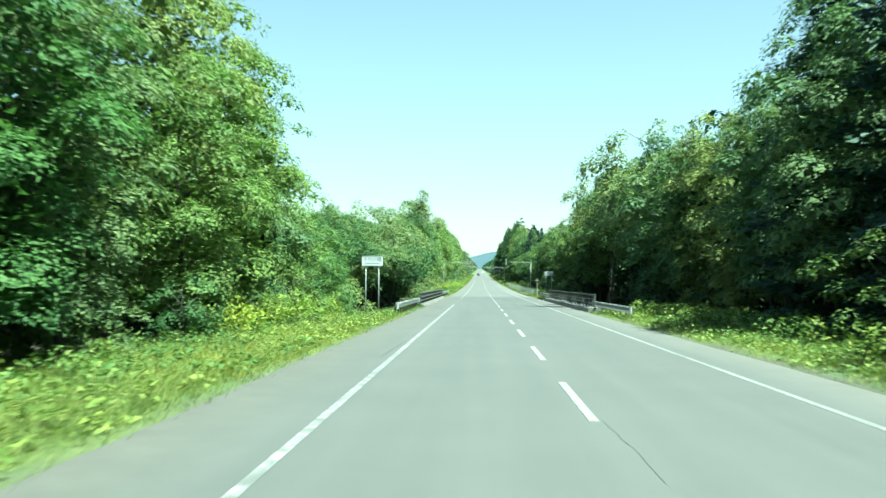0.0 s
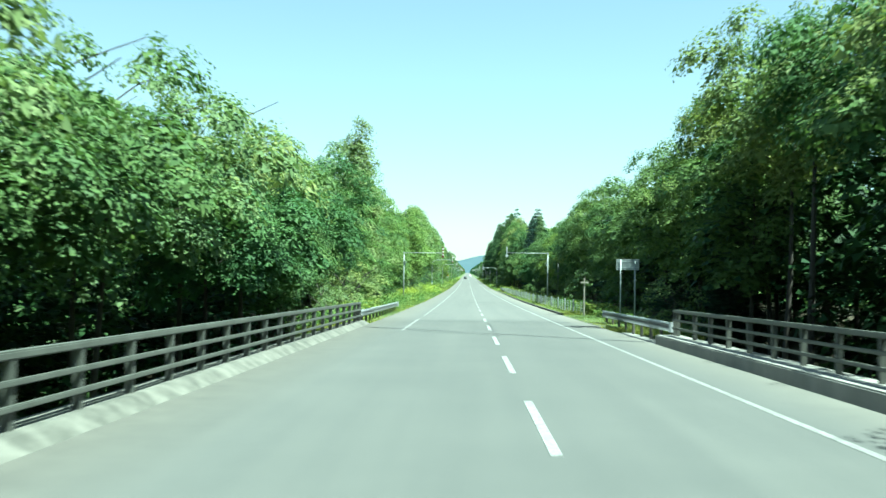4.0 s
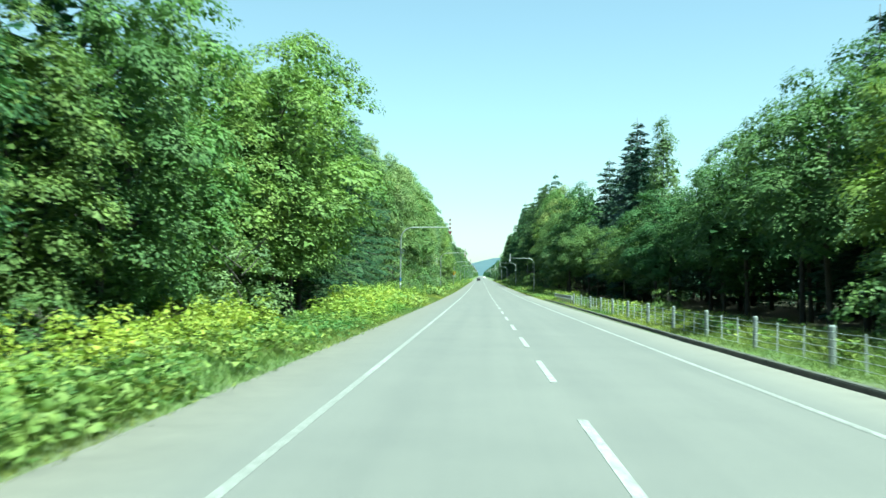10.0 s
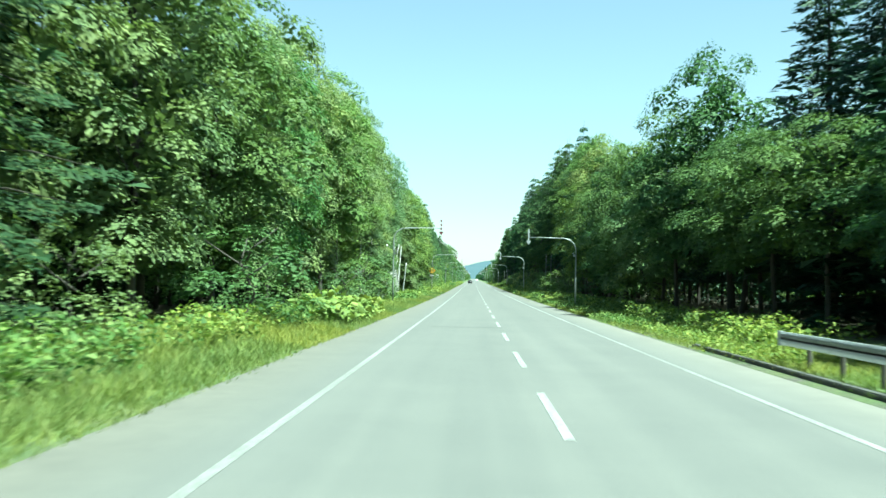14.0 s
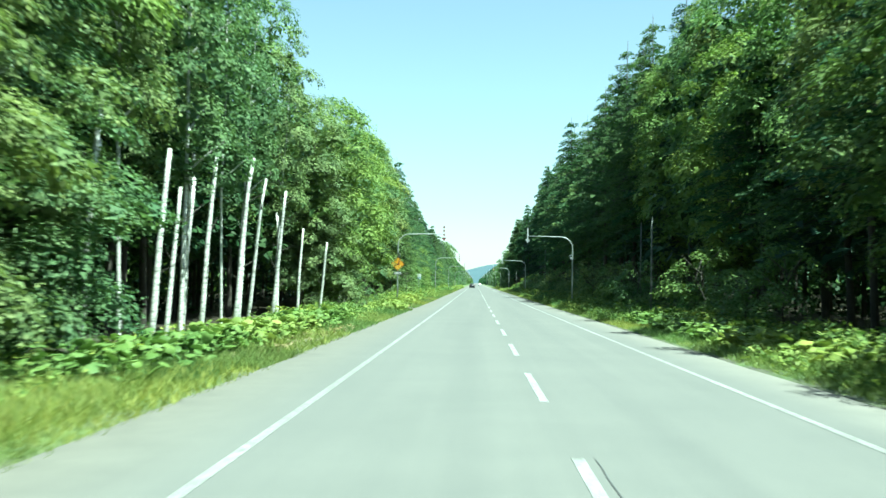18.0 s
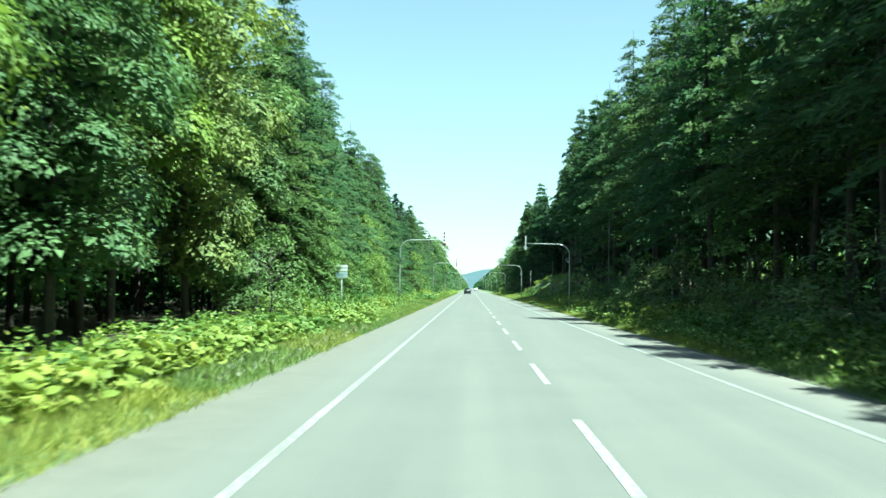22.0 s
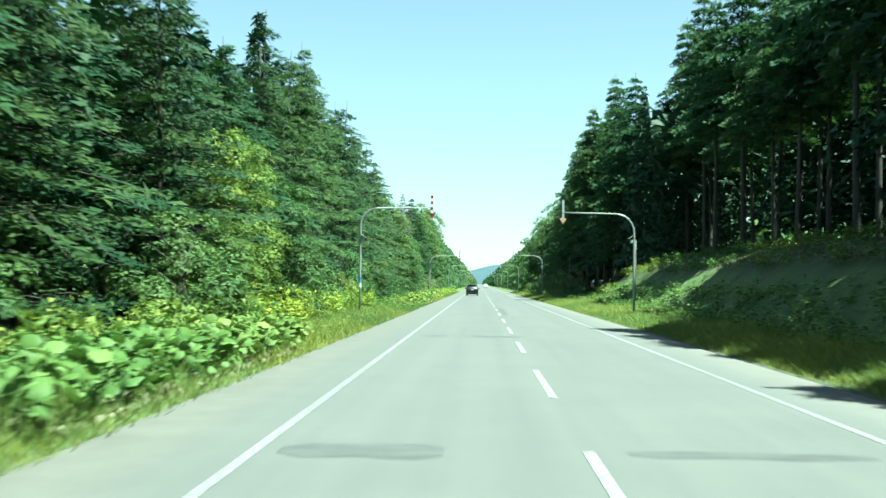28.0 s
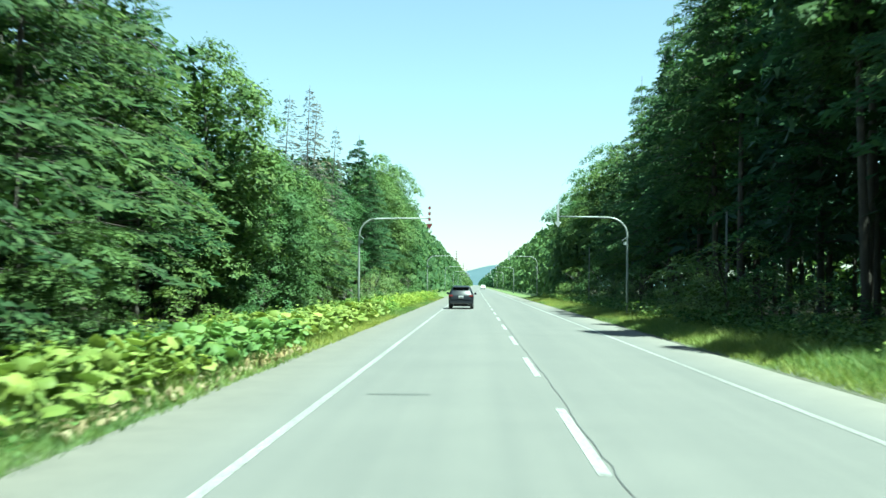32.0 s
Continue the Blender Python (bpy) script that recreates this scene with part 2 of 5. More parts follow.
def tube(points, radii, sides=8, cap=True, bm=None):
    """A tube through the points, with a radius at each."""
    bm = bm or bmesh.new()
    pts = [Vector(p) for p in points]
    rings = []
    ref = Vector((1, .01, .02))
    for i, p in enumerate(pts):
        d = (pts[min(i + 1, len(pts) - 1)] - pts[max(i - 1, 0)]).normalized()
        u = d.cross(ref)
        if u.length < .2:
            u = d.cross(Vector((0, 1, .03)))
        u.normalize()
        v = d.cross(u)
        r = radii[i] if isinstance(radii, (list, tuple)) else radii
        rings.append([bm.verts.new(p + r * (math.cos(2 * math.pi * k / sides) * u + math.sin(2 * math.pi * k / sides) * v)) for k in range(sides)])
    for r1, r2 in zip(rings, rings[1:]):
        for k in range(sides):
            bm.faces.new((r1[k], r1[(k + 1) % sides], r2[(k + 1) % sides], r2[k]))
    if cap:
        bm.faces.new(rings[0][::-1])
        bm.faces.new(rings[-1])
    return bm


def leaves_mesh(name, C, N, size, aspect, rng, fold=.18, along=None, three=False):
    """Folded four-cornered (or slim three-cornered) leaves at the centres C, facing N."""
    n = len(C)
    T = rng.normal(size=(n, 3)) if along is None else np.cross(along, N) + rng.normal(size=(n, 3)) * .25
    N = N / (np.linalg.norm(N, axis=1, keepdims=True) + 1e-9)
    U = np.cross(N, T)
    U /= np.linalg.norm(U, axis=1, keepdims=True) + 1e-9
    V = np.cross(N, U)
    s = np.asarray(size).reshape(-1, 1) * np.ones((n, 1)) * .5
    U, V, F = U * s, V * s * aspect, N * s * fold
    if three:
        k = rng.uniform(-.5, .7, (n, 1))
        P = np.stack([C - U - F, C + U * k + V * 1.15 + F, C + U * (.9 - .3 * k) - V * .9], 1).reshape(-1, 3)
        return quads(name, P, np.arange(3 * n).reshape(n, 3))
    P = np.stack([C - U - F, C + V * .9 + F, C + U - F, C - V + F], 1).reshape(-1, 3)
    return quads(name, P, np.arange(4 * n).reshape(n, 4))


def quads(name, P, Q):
    me = bpy.data.meshes.new(name)
    n = len(Q)
    me.vertices.add(len(P))
    me.vertices.foreach_set("co", np.ascontiguousarray(P, dtype=np.float32).ravel())
    me.loops.add(Q.size)
    me.loops.foreach_set("vertex_index", np.ascontiguousarray(Q, dtype=np.int32).ravel())
    me.polygons.add(n)
    me.polygons.foreach_set("loop_start", np.arange(0, Q.size, Q.shape[1], dtype=np.int32))
    me.update(calc_edges=True)
    me.validate()
    return me


def on_road(x, y, dz=0., turn=0.):
    """A pose at a place beside the road, level along the road's fall."""
    return pose(x, y, zr(y) + dz, math.degrees(math.atan(slope(y))), 0, turn)


def upright(x, y, dz=0., turn=0.):
    return pose(x, y, zr(y) + dz, 0, 0, turn)


# ---- large structure ----
def smooth(v):
    v = max(0., min(1., v))
    return v * v * (3 - 2 * v)


def rel(x, y):
    """Ground height against the road's, across and along."""
    if x < 0:
        h = float(np.interp(x, (-200, -60, -20, -12, -9, -7, -6, -5.2), (1, -.5, -.6, -.5, -.3, -.1, -.04, -.03)))
    else:
        h = float(np.interp(x, (5.2, 6, 8, 12, 40, 200), (-.03, .03, .02, .1, .2, 1)))
    if abs(x) < 5.2:
        h = -.07
    ys = y + .5 * x
    h -= 5.2 * smooth((ys - 54) / 10) * smooth((104 - ys) / 10)
    side = smooth((abs(x) - 6.6) / 6)
    h -= 2.2 * side * smooth((y - 30) / 15) * smooth((128 - y) / 18)
    if x > 7:
        h += 3.6 * smooth((x - 7.6) / 6.5) * smooth((y - 520) / 16) * smooth((618 - y) / 20)
        h += 1.0 * smooth((x - 7.6) / 5) * smooth((y - 395) / 20) * smooth((525 - y) / 20)
    if x < -6.5:
        h += .5 * smooth((-x - 6.5) / 3) * smooth((y - 400) / 30) * smooth((600 - y) / 30)
        h += .5 * smooth((-x - 6.2) / 3) * smooth((y - 180) / 15) * smooth((330 - y) / 20)
    return h


def ground_z(x, y):
    return zr(y) + rel(x, y)


YS = list(range(-300, -60, 20)) + list(range(-60, 40, 4)) + list(range(40, 130, 2)) + list(range(130, 724, 4)) + list(range(724, 1500, 25)) + list(range(1500, 4401, 100))
XS = [-2500, -900, -300, -120, -60, -35, -25, -20, -16, -14, -12, -10.5, -9, -8, -7, -6.4, -5.8, -5.2, -5.15, 5.15, 5.2, 5.8, 6.4, 7, 8, 9, 10.5, 12, 14, 16, 20, 25, 35, 60, 120, 300, 900, 2500]
P = np.array([(x, y, ground_z(x, y) + (.05 * noise.noise(Vector((x * .4, y * .4, 0))) if 6 < abs(x) < 40 else 0)) for y in YS for x in XS])
nx = len(XS)
Q = np.array([(j * nx + i, j * nx + i + 1, (j + 1) * nx + i + 1, (j + 1) * nx + i) for j in range(len(YS) - 1) for i in range(nx - 1)])


def ground_full():
    """Grassy verge beside the road, leaf litter under the trees."""
    m = GROUND
    nt = m.node_tree
    bs = nt.nodes["Principled BSDF"]
    grass_col = bs.inputs["Base Color"].links[0].from_socket
    co = nt.nodes.new("ShaderNodeTexCoord")
    sep = nt.nodes.new("ShaderNodeSeparateXYZ")
    nt.links.new(co.outputs["Object"], sep.inputs[0])
    ab = nt.nodes.new("ShaderNodeMath")
    ab.operation = 'ABSOLUTE'
    nt.links.new(sep.outputs[0], ab.inputs[0])
    wob = noise_of(nt, .5, 3)
    add = nt.nodes.new("ShaderNodeMath")
    add.operation = 'MULTIPLY_ADD'
    nt.links.new(wob, add.inputs[0])
    add.inputs[1].default_value = 3.0
    nt.links.new(ab.outputs[0], add.inputs[2])
    mr = node(nt, "ShaderNodeMapRange", From_Min=12.6, From_Max=14.2)
    nt.links.new(add.outputs[0], mr.inputs[0])
    lit = ramp(nt, noise_of(nt, 10, 5, .7), ((.3, (.02, .017, .01)), (.7, (.06, .048, .026))))
    mr2 = node(nt, "ShaderNodeMapRange", From_Min=6.3, From_Max=7.4)
    nt.links.new(add.outputs[0], mr2.inputs[0])
    gravel = ramp(nt, noise_of(nt, 30, 4, .7), ((.3, (.05, .047, .036)), (.7, (.105, .1, .08))))
    c = mixed(nt, mr2.outputs[0], gravel.outputs[0], grass_col)
    c = mixed(nt, mr.outputs[0], c, lit.outputs[0])
    nt.links.new(c, bs.inputs["Base Color"])
    return m


tagged(part("ground", quads("ground", P, Q), ground_full(), smooth=True), "grassy verge and leaf-littered forest ground", "ground", kind="structure")

# Road: a shallow slab with a crown and slanted edges
RX = [(-5.5, -.11), (-5.4, -.012), (-3.5, .0), (0, .0), (3.5, .0), (5.02, -.004), (5.12, -.11)]


def edge_wobble(y):
    return .06 * noise.noise(Vector((.35 * y, 3.1, 0))) + .03 * noise.noise(Vector((1.3 * y, 7.7, 0)))


P = np.array([(x + (edge_wobble(y) * (1 if x < 0 else -1) if abs(x) > 5 else 0), y, zr(y) + z) for y in YS for x, z in RX])
nx = len(RX)
Q = np.array([(j * nx + i, j * nx + i + 1, (j + 1) * nx + i + 1, (j + 1) * nx + i) for j in range(len(YS) - 1) for i in range(nx - 1)])
road = tagged(part("road", quads("road", P, Q), ASPHALT), "pale grey worn asphalt two-lane road", "road", kind="structure")


def strip(name, x, y0, y1, width, material, label, dz=.004, step=4):
    ys = np.arange(y0, y1 + .1, step)
    pts = []
    for y in ys:
        w = width / 2 * (1 + .1 * noise.noise(Vector((y * 1.7, x, 2))))
        pts += [(x - w, y, zr(y) + dz), (x + w, y, zr(y) + dz)]
    q = np.array([(2 * i, 2 * i + 1, 2 * i + 3, 2 * i + 2) for i in range(len(ys) - 1)])
    return part(name, quads(name, np.array(pts), q), material, road, label)


strip("edge_line", -3.45, -100, 36, .13, WORN, "white edge line, worn", step=2)
strip("edge_line", -3.45, 36, 62, .125, WORN, "white edge line, worn", step=2)
strip("edge_line", -3.47, 94, 108, .125, WORN, "white edge line, worn", step=2)
strip("edge_line", -3.45, 114, 130, .11, WORN, "white edge line, worn", step=2)
strip("edge_line", -3.45, 130, 158, .125, WORN, "white edge line, worn", step=2)
strip("edge_line", -3.45, 158, 1400, .125, EDGING, "white edge line, faded in places", step=2)
strip("edge_line", 3.47, -100, 60, .125, EDGING, "white edge line, faded in places", step=2)
strip("edge_line", 3.42, 60, 1400, .125, EDGING, "white edge line, faded in places", step=2)

# Sealed repairs, joints and cracks across the road
def patch(name, x0, x1, y0, y1, material, label, skew=0., rough_edge=.08, dz=.004):
    n = max(4, int((x1 - x0) / .25))
    pts = []
    for i in range(n + 1):
        x = x0 + (x1 - x0) * i / n
        s = skew * (x - x0)
        e1, e2 = (.35 * rough_edge * noise.noise(Vector((x * 2.1, y0, k))) for k in (1, 5))
        fine = .35 * rough_edge * noise.noise(Vector((x * 9, y0, 3)))
        end = min(1., .5 + 6 * min(i, n - i) / n + .25 * noise.noise(Vector((x * 5, y1, 2))))
        mid_, half = (y0 + y1 + e1 + e2) / 2 + s, max(.012, (y1 - y0 + e2 - e1) / 2 * end + fine * (y1 - y0))
        ya, yb = mid_ - half, mid_ + half
        pts += [(x, ya, zr(ya) + dz), (x, yb, zr(yb) + dz)]
    q = np.array([(2 * i, 2 * i + 2, 2 * i + 3, 2 * i + 1) for i in range(n)])
    return part(name, quads(name, np.array(pts), q), material, road, label)


patch("tar_patch", -4.4, 4.3, 35.2, 35.7, PATCH, "dark sealed joint")
patch("expansion_joint", -4.9, 4.6, 52.6, 53.2, PATCH, "dark bridge expansion joint", -.38)
patch("expansion_joint", -5.2, 4.9, 96.85, 97.2, CRACK, "dark toothed bridge expansion joint", -.91, .16)
patch("tar_patch", -3.3, .4, 94.2, 95.1, PATCH, "dark sealed repair beside the joint", -.91, .3)
patch("tar_patch", -3.4, 4.9, 95.4, 95.9, PATCH, "worn seal along the joint", -.91, .2)
patch("tar_patch", -3.5, 4.3, 105.0, 106.2, PATCH, "dark sealed repair", .02, .2)
patch("tar_patch", -2.9, 3.0, 157.6, 159.2, PATCH, "dark sealed repair", .0, .3)
patch("tar_patch", -2.6, 1.9, 148.8, 149.2, PATCH, "dark sealed repair", 0, .2)
patch("tar_patch", 2.4, 3.6, 148.6, 149.0, PATCH, "dark sealed repair", 0, .2)
patch("tar_patch", -3.0, -1.5, 319.4, 319.9, PATCH, "dark sealed repair", 0, .2)
patch("tar_patch", -2.8, .3, 284.0, 284.5, PATCH, "dark sealed repair", 0, .2)
patch("tar_patch", -3.2, -1.5, 519.4, 520.3, PATCH, "dark sealed repair", 0, .25)
patch("tar_patch", .4, 2.9, 519.7, 520.1, PATCH, "dark sealed repair", 0, .2)
patch("tar_patch", -3.1, -2.2, 542.6, 543.2, PATCH, "dark sealed repair", 0, .2)
patch("tar_patch", -1.4, .4, 542.5, 543.2, PATCH, "dark sealed repair", 0, .2)
patch("tar_patch", -3.0, -.4, 566.2, 566.6, PATCH, "dark sealed repair", 0, .2)
patch("tar_patch", -3.0, -2.2, 579.4, 580.0, PATCH, "dark sealed repair", 0, .15)
patch("tar_patch", -2.9, -1.9, 601.4, 601.7, PATCH, "dark sealed repair", 0, .15)


def long_crack(x0, y0, y1, w=.03, wander=.25, material=CRACK, label="sealed crack along the lane"):
    n = int((y1 - y0) / .5)
    pts = []
    for i in range(n + 1):
        y = y0 + .5 * i
        x = x0 + wander * noise.noise(Vector((.3 * y, x0, 4))) + .05 * noise.noise(Vector((1.9 * y, x0, 9)))
        ww = w * (.6 + .6 * abs(noise.noise(Vector((y, x0, 1)))))
        pts += [(x - ww, y, zr(y) + .005), (x + ww, y, zr(y) + .005)]
    q = np.array([(2 * i, 2 * i + 1, 2 * i + 3, 2 * i + 2) for i in range(n)])
    part("crack", quads("crack", np.array(pts), q), material, road, label)


long_crack(.12, 90, 103, .02, .1)
long_crack(.16, 318, 330, .012, .06)
long_crack(.12, 592, 640, .014, .06)
long_crack(.15, -9, -5, .004, .1)
long_crack(.34, 566, 581, .2, .03, PATCH, "dark filled trench along the centre line")
long_crack(-3.68, 5.5, 11, .014, .1)

# Centre dashes, five metres long with five metres between
dash_me = bpy.data.meshes.new("dash")
bm = boxed(-.066, -5, -.01, .066, 0, .005)
bm.to_mesh(dash_me)
bm.free()
dash_me.materials.append(PAINT)
for k in range(-6, 110):
    d = new("dash", dash_me)
    d.parent = road
    d.matrix_basis = on_road(0, 10 * k, .001)

# Bridge: deck slab, kerbs and railings on both sides
bridge = thing("bridge", Matrix(), "short concrete road bridge over a stream", "bridge", kind="structure")


def slab(name, x0, x1, y0, y1, z0, z1, material, parent, label="", bevel=.02, turned=True):
    m = on_road(0, y0)
    L = (y1 - y0) / math.cos(math.atan(slope(y0)))
    ob = part(name, boxed(x0, 0, z0, x1, L, z1, bevel), material, parent, label)
    ob.matrix_basis = (parent.matrix_basis.inverted() if parent else Matrix()) @ m
    return ob


slab("deck", -6.1, 6.1, 50, 102, -.95, -.13, CONCRETE, bridge, "concrete deck", 0)
bm = bmesh.new()
L = 45 / math.cos(math.atan(slope(56)))
ends = []
for y_ in np.linspace(0, L, 31):
    w_ = .02 * noise.noise(Vector((y_ * .7, 1, 0)))
    ends.append([bm.verts.new((px + w_ * (pz > -.1), y_, pz + .6 * w_ * (pz > -.1))) for px, pz in ((-6.08, -.6), (-6.08, .16), (-5.66, .15), (-5.6, .13), (-5.36, -.02), (-5.3, -.6))])
for r1, r2 in zip(ends, ends[1:]):
    for k in range(6):
        bm.faces.new((r1[k], r1[(k + 1) % 6], r2[(k + 1) % 6], r2[k]))
bm.faces.new(ends[0])
bm.faces.new(ends[-1][::-1])
kb = part("kerb", bm, STAINED, bridge, "stained, crumbling concrete kerb with a slanted face")
kb.matrix_basis = on_road(0, 56)
slab("kerb", 5.3, 6.12, 45.5, 88.2, -.6, .24, CONCRETE, bridge, "shaded concrete kerb", .03)


def railing(x, y0, y1, base, top, post_step):
    r = thing("bridge_railing", on_road(x, y0, base), "dark brown steel bridge railing with three rails", "railing", "bridge railings")
    L = y1 - y0
    H = top - base
    post_me = bpy.data.meshes.new("post")
    b_ = boxed(-.06, -.05, -.02, .06, .05, H - .04, .008)
    b_.to_mesh(post_me)
    b_.free()
    post_me.materials.append(RAILBROWN)
    y = .12
    ys = [.0, .45] + list(np.arange(1.3, L - 1.2, post_step)) + [L - .45, L]
    for y in ys:
        p = new("post", post_me)
        p.parent = r
        p.matrix_basis = pose(0, y, 0)
    s = 1 if x < 0 else -1
    part("top_rail", boxed(-.07, -.06, H - .08, .07, L + .06, H + .02, .02), RAILBROWN, r)
    for z in (H * .62, H * .3):
        part("rail", boxed(s * .03, -.05, z - .035, s * .1, L + .05, z + .035, .012), RAILBROWN, r)
    return r


railing(-5.8, 56, 100.2, .14, .98, 1.95)
railing(5.85, 46.5, 87.7, .24, 1.06, 1.95)


def guardrail(x, y0, y1, top=.62, flare=0., step=2.0):
    """Wave-profile beam on round posts; side: the beam faces the road."""
    g = thing("guardrail", on_road(x, y0), "galvanised steel W-beam guardrail on round posts beside the road", "guardrail", "guardrails")
    s = 1 if x < 0 else -1
    L = y1 - y0
    prof = [(.01, 0), (.045, .01), (.075, .05), (.08, .09), (.07, .14), (.07, .18), (.08, .23), (.075, .27), (.045, .31), (.01, .32)]
    bm = bmesh.new()
    rows = []
    n = max(2, int(L / 1.0))
    for i in range(n + 1):
        y = L * i / n
        out = flare * max(0, 1 - y / 4) ** 2
        rows.append([bm.verts.new((s * (px + .08) - s * out, y, top - .32 + pz)) for px, pz in prof])
    for r1, r2 in zip(rows, rows[1:]):
        for k in range(len(prof) - 1):
            bm.faces.new((r1[k], r1[k + 1], r2[k + 1], r2[k]))
    bmesh.ops.solidify(bm, geom=bm.faces[:], thickness=.004)
    part("beam", bm, STEEL, g, smooth=False)
    for yy in (0, L):
        bm = bmesh.new()
        tube([(s * .12, yy, top - .33), (s * .12, yy, top + .01)], .075, 10, True, bm)
        part("end_cap", bm, STEEL, g, "rounded end cap")
    post_me = bpy.data.meshes.new("post")
    b_ = tube([(0, 0, -.6), (0, 0, top - .04)], .057, 10)
    b_.to_mesh(post_me)
    b_.free()
    post_me.materials.append(POSTDARK)
    y = .4
    while y < L:
        p = new("post", post_me)
        p.parent = g
        p.matrix_basis = pose(-s * .02, y, 0)
        y += step
    return g


guardrail(-5.95, 36.2, 55.4, .64)
guardrail(-5.95, 100.5, 125.6, .60)
guardrail(5.95, 31.2, 46.0, .64)
guardrail(5.95, 88.3, 104.8, .64)
guardrail(6.2, 249.4, 267.4, .78)

# Kerb along the far side, a length of concrete at a time
kerb = thing("kerb", Matrix(), "dark weathered concrete kerb along the road's edge", "kerb", kind="structure")
KERBMAT = speckled("dirty_kerb_concrete", (.04, .04, .035), (.08, .08, .07), 30, 2, .9, 0, .4)
kerb_me = bpy.data.meshes.new("kerb_stone")
bm = boxed(5.14, 0, -.2, 5.32, 1.98, .085, .02)
bm.to_mesh(kerb_me)
bm.free()
kerb_me.materials.append(KERBMAT)
for k in range(77):
    y = 120 + 2 * k
    o = new("kerb_stone", kerb_me)
    o.parent = kerb
    o.matrix_basis = on_road(.02 * noise.noise(Vector((y, 0, 0))) + .3 * smooth((y - 180) / 60), y)


# Hill at the far end
def ridge():
    bm = bmesh.new()
    xs = np.linspace(-1500, 1500, 90)
    lo, hi = [], []
    for x in xs:
        h = 62 * math.exp(-((x - 190) / 300) ** 2) + 38 * math.exp(-((x - 500) / 500) ** 2) + 40 * math.exp(-((x + 700) / 500) ** 2) + 5 * noise.noise(Vector((x * .012, 0, 0))) + 2.5 * noise.noise(Vector((x * .06, 3, 0)))
        lo.append(bm.verts.new((x, 4180, -20)))
        hi.append(bm.verts.new((x, 4380, h)))
    for i in range(len(xs) - 1):
        bm.faces.new((lo[i], lo[i + 1], hi[i + 1], hi[i]))
    return bm


# The haze of distance is mixed into the hill's blue-green
HILL = speckled("hazed_wooded_hill", (.045, .08, .1), (.062, .1, .122), .3, .02, .95, 0, 0)
tagged(part("backdrop", ridge(), HILL, smooth=True), "distant wooded hill at the road's end, haze put into its blue-green colour", "hill", kind="structure")


# ---- trees ----
def sphere_dirs(n, rng):
    d = rng.normal(size=(n, 3))
    return d / np.linalg.norm(d, axis=1, keepdims=True)


TOWARDS = -.6      # the open side of a tree at the forest's edge: to the road and back along it


def crown_points(rng, H, R, base, sprays, per, peak=.55, rad=(.6, 1.15), spread=2.2, flat=.8, leaf=.14, body=.24):
    """Leaf centres, facings and sizes: many domed sprays over a crown, most on its open side; each has a body of wide leaf fans under small outer leaves."""
    Cs, Ns, Ss = [], [], []
    for k in range(sprays):
        u = (k + rng.random()) / sprays
        z = base + (H - base) * u
        w = (u - peak) / (1 - peak if u > peak else peak)
        env = R * math.sqrt(max(.05, 1 - abs(w) ** 2.2))
        if peak < .25:
            env = R * min(1, (u + .08) / peak) * (1 - u) ** .8 + .15
        ang = TOWARDS + spread * (2 * ((k * .618034 + .07 * rng.normal()) % 1) - 1)
        rr = env * (.38 + .52 * math.sqrt(rng.random())) * rng.uniform(.82, 1.12)
        out = np.array((math.cos(ang), math.sin(ang), 0))
        c = out * rr + np.array((0, 0, z + rng.normal() * .25))
        sr = rng.uniform(*rad) * (1.1 - .3 * u)
        axis = out * rng.uniform(.3, .8) + np.array((0, 0, 1.)) + rng.normal(size=3) * .15
        axis /= np.linalg.norm(axis)
        n = int(per * (sr / (.5 * (rad[0] + rad[1]))) ** 1.6)
        d = sphere_dirs(n, rng)
        down = d @ axis
        d = d - np.where(down < .1, 2 * down - .25, 0)[:, None] * axis
        d /= np.linalg.norm(d, axis=1, keepdims=True)
        lump = 1 + .25 * np.sin(d[:, :1] * 6 + k) * np.cos(d[:, 1:2] * 5 + 2 * k)
        p = d * sr * lump * rng.uniform(.8, 1.06, (n, 1)) * np.array((1, 1, flat)) + out * (sr * .25 * np.abs(d @ out))[:, None]
        p[:, 2] -= .22 * (p[:, 0] ** 2 + p[:, 1] ** 2) / sr
        inner = np.arange(n) < body * n
        p[inner] *= .78
        Cs.append(c + p)
        Ns.append(d * .75 + np.array((0, 0, .45)) + rng.normal(size=(n, 3)) * np.where(inner, .08, .24)[:, None])
        Ss.append(np.where(inner, .29 * sr, 1.) * rng.uniform(.75, 1.25, n) * np.where(inner, 1., leaf))
    return np.concatenate(Cs), np.concatenate(Ns), np.concatenate(Ss)


def with_core(rng, C, N, s, H, R, base, peak, n=800):
    """Adds larger leaf sprays deep inside the crown, which close it."""
    u = rng.random(n)
    w = np.where(u > peak, (u - peak) / (1 - peak), (u - peak) / peak)
    r = R * np.sqrt(np.maximum(.03, 1 - np.abs(w) ** 2.3)) * np.sqrt(rng.random(n))
    a = rng.random(n) * 6.28
    K = np.stack([r * np.cos(a), r * np.sin(a), base + (H - base) * (u * .86 + .02)], 1)
    return np.concatenate([C, K]), np.concatenate([N, rng.normal(size=(n, 3)) * .5 + np.array((0, 0, 1.))]), np.concatenate([s, rng.uniform(.28, .52, n) * H / 14])


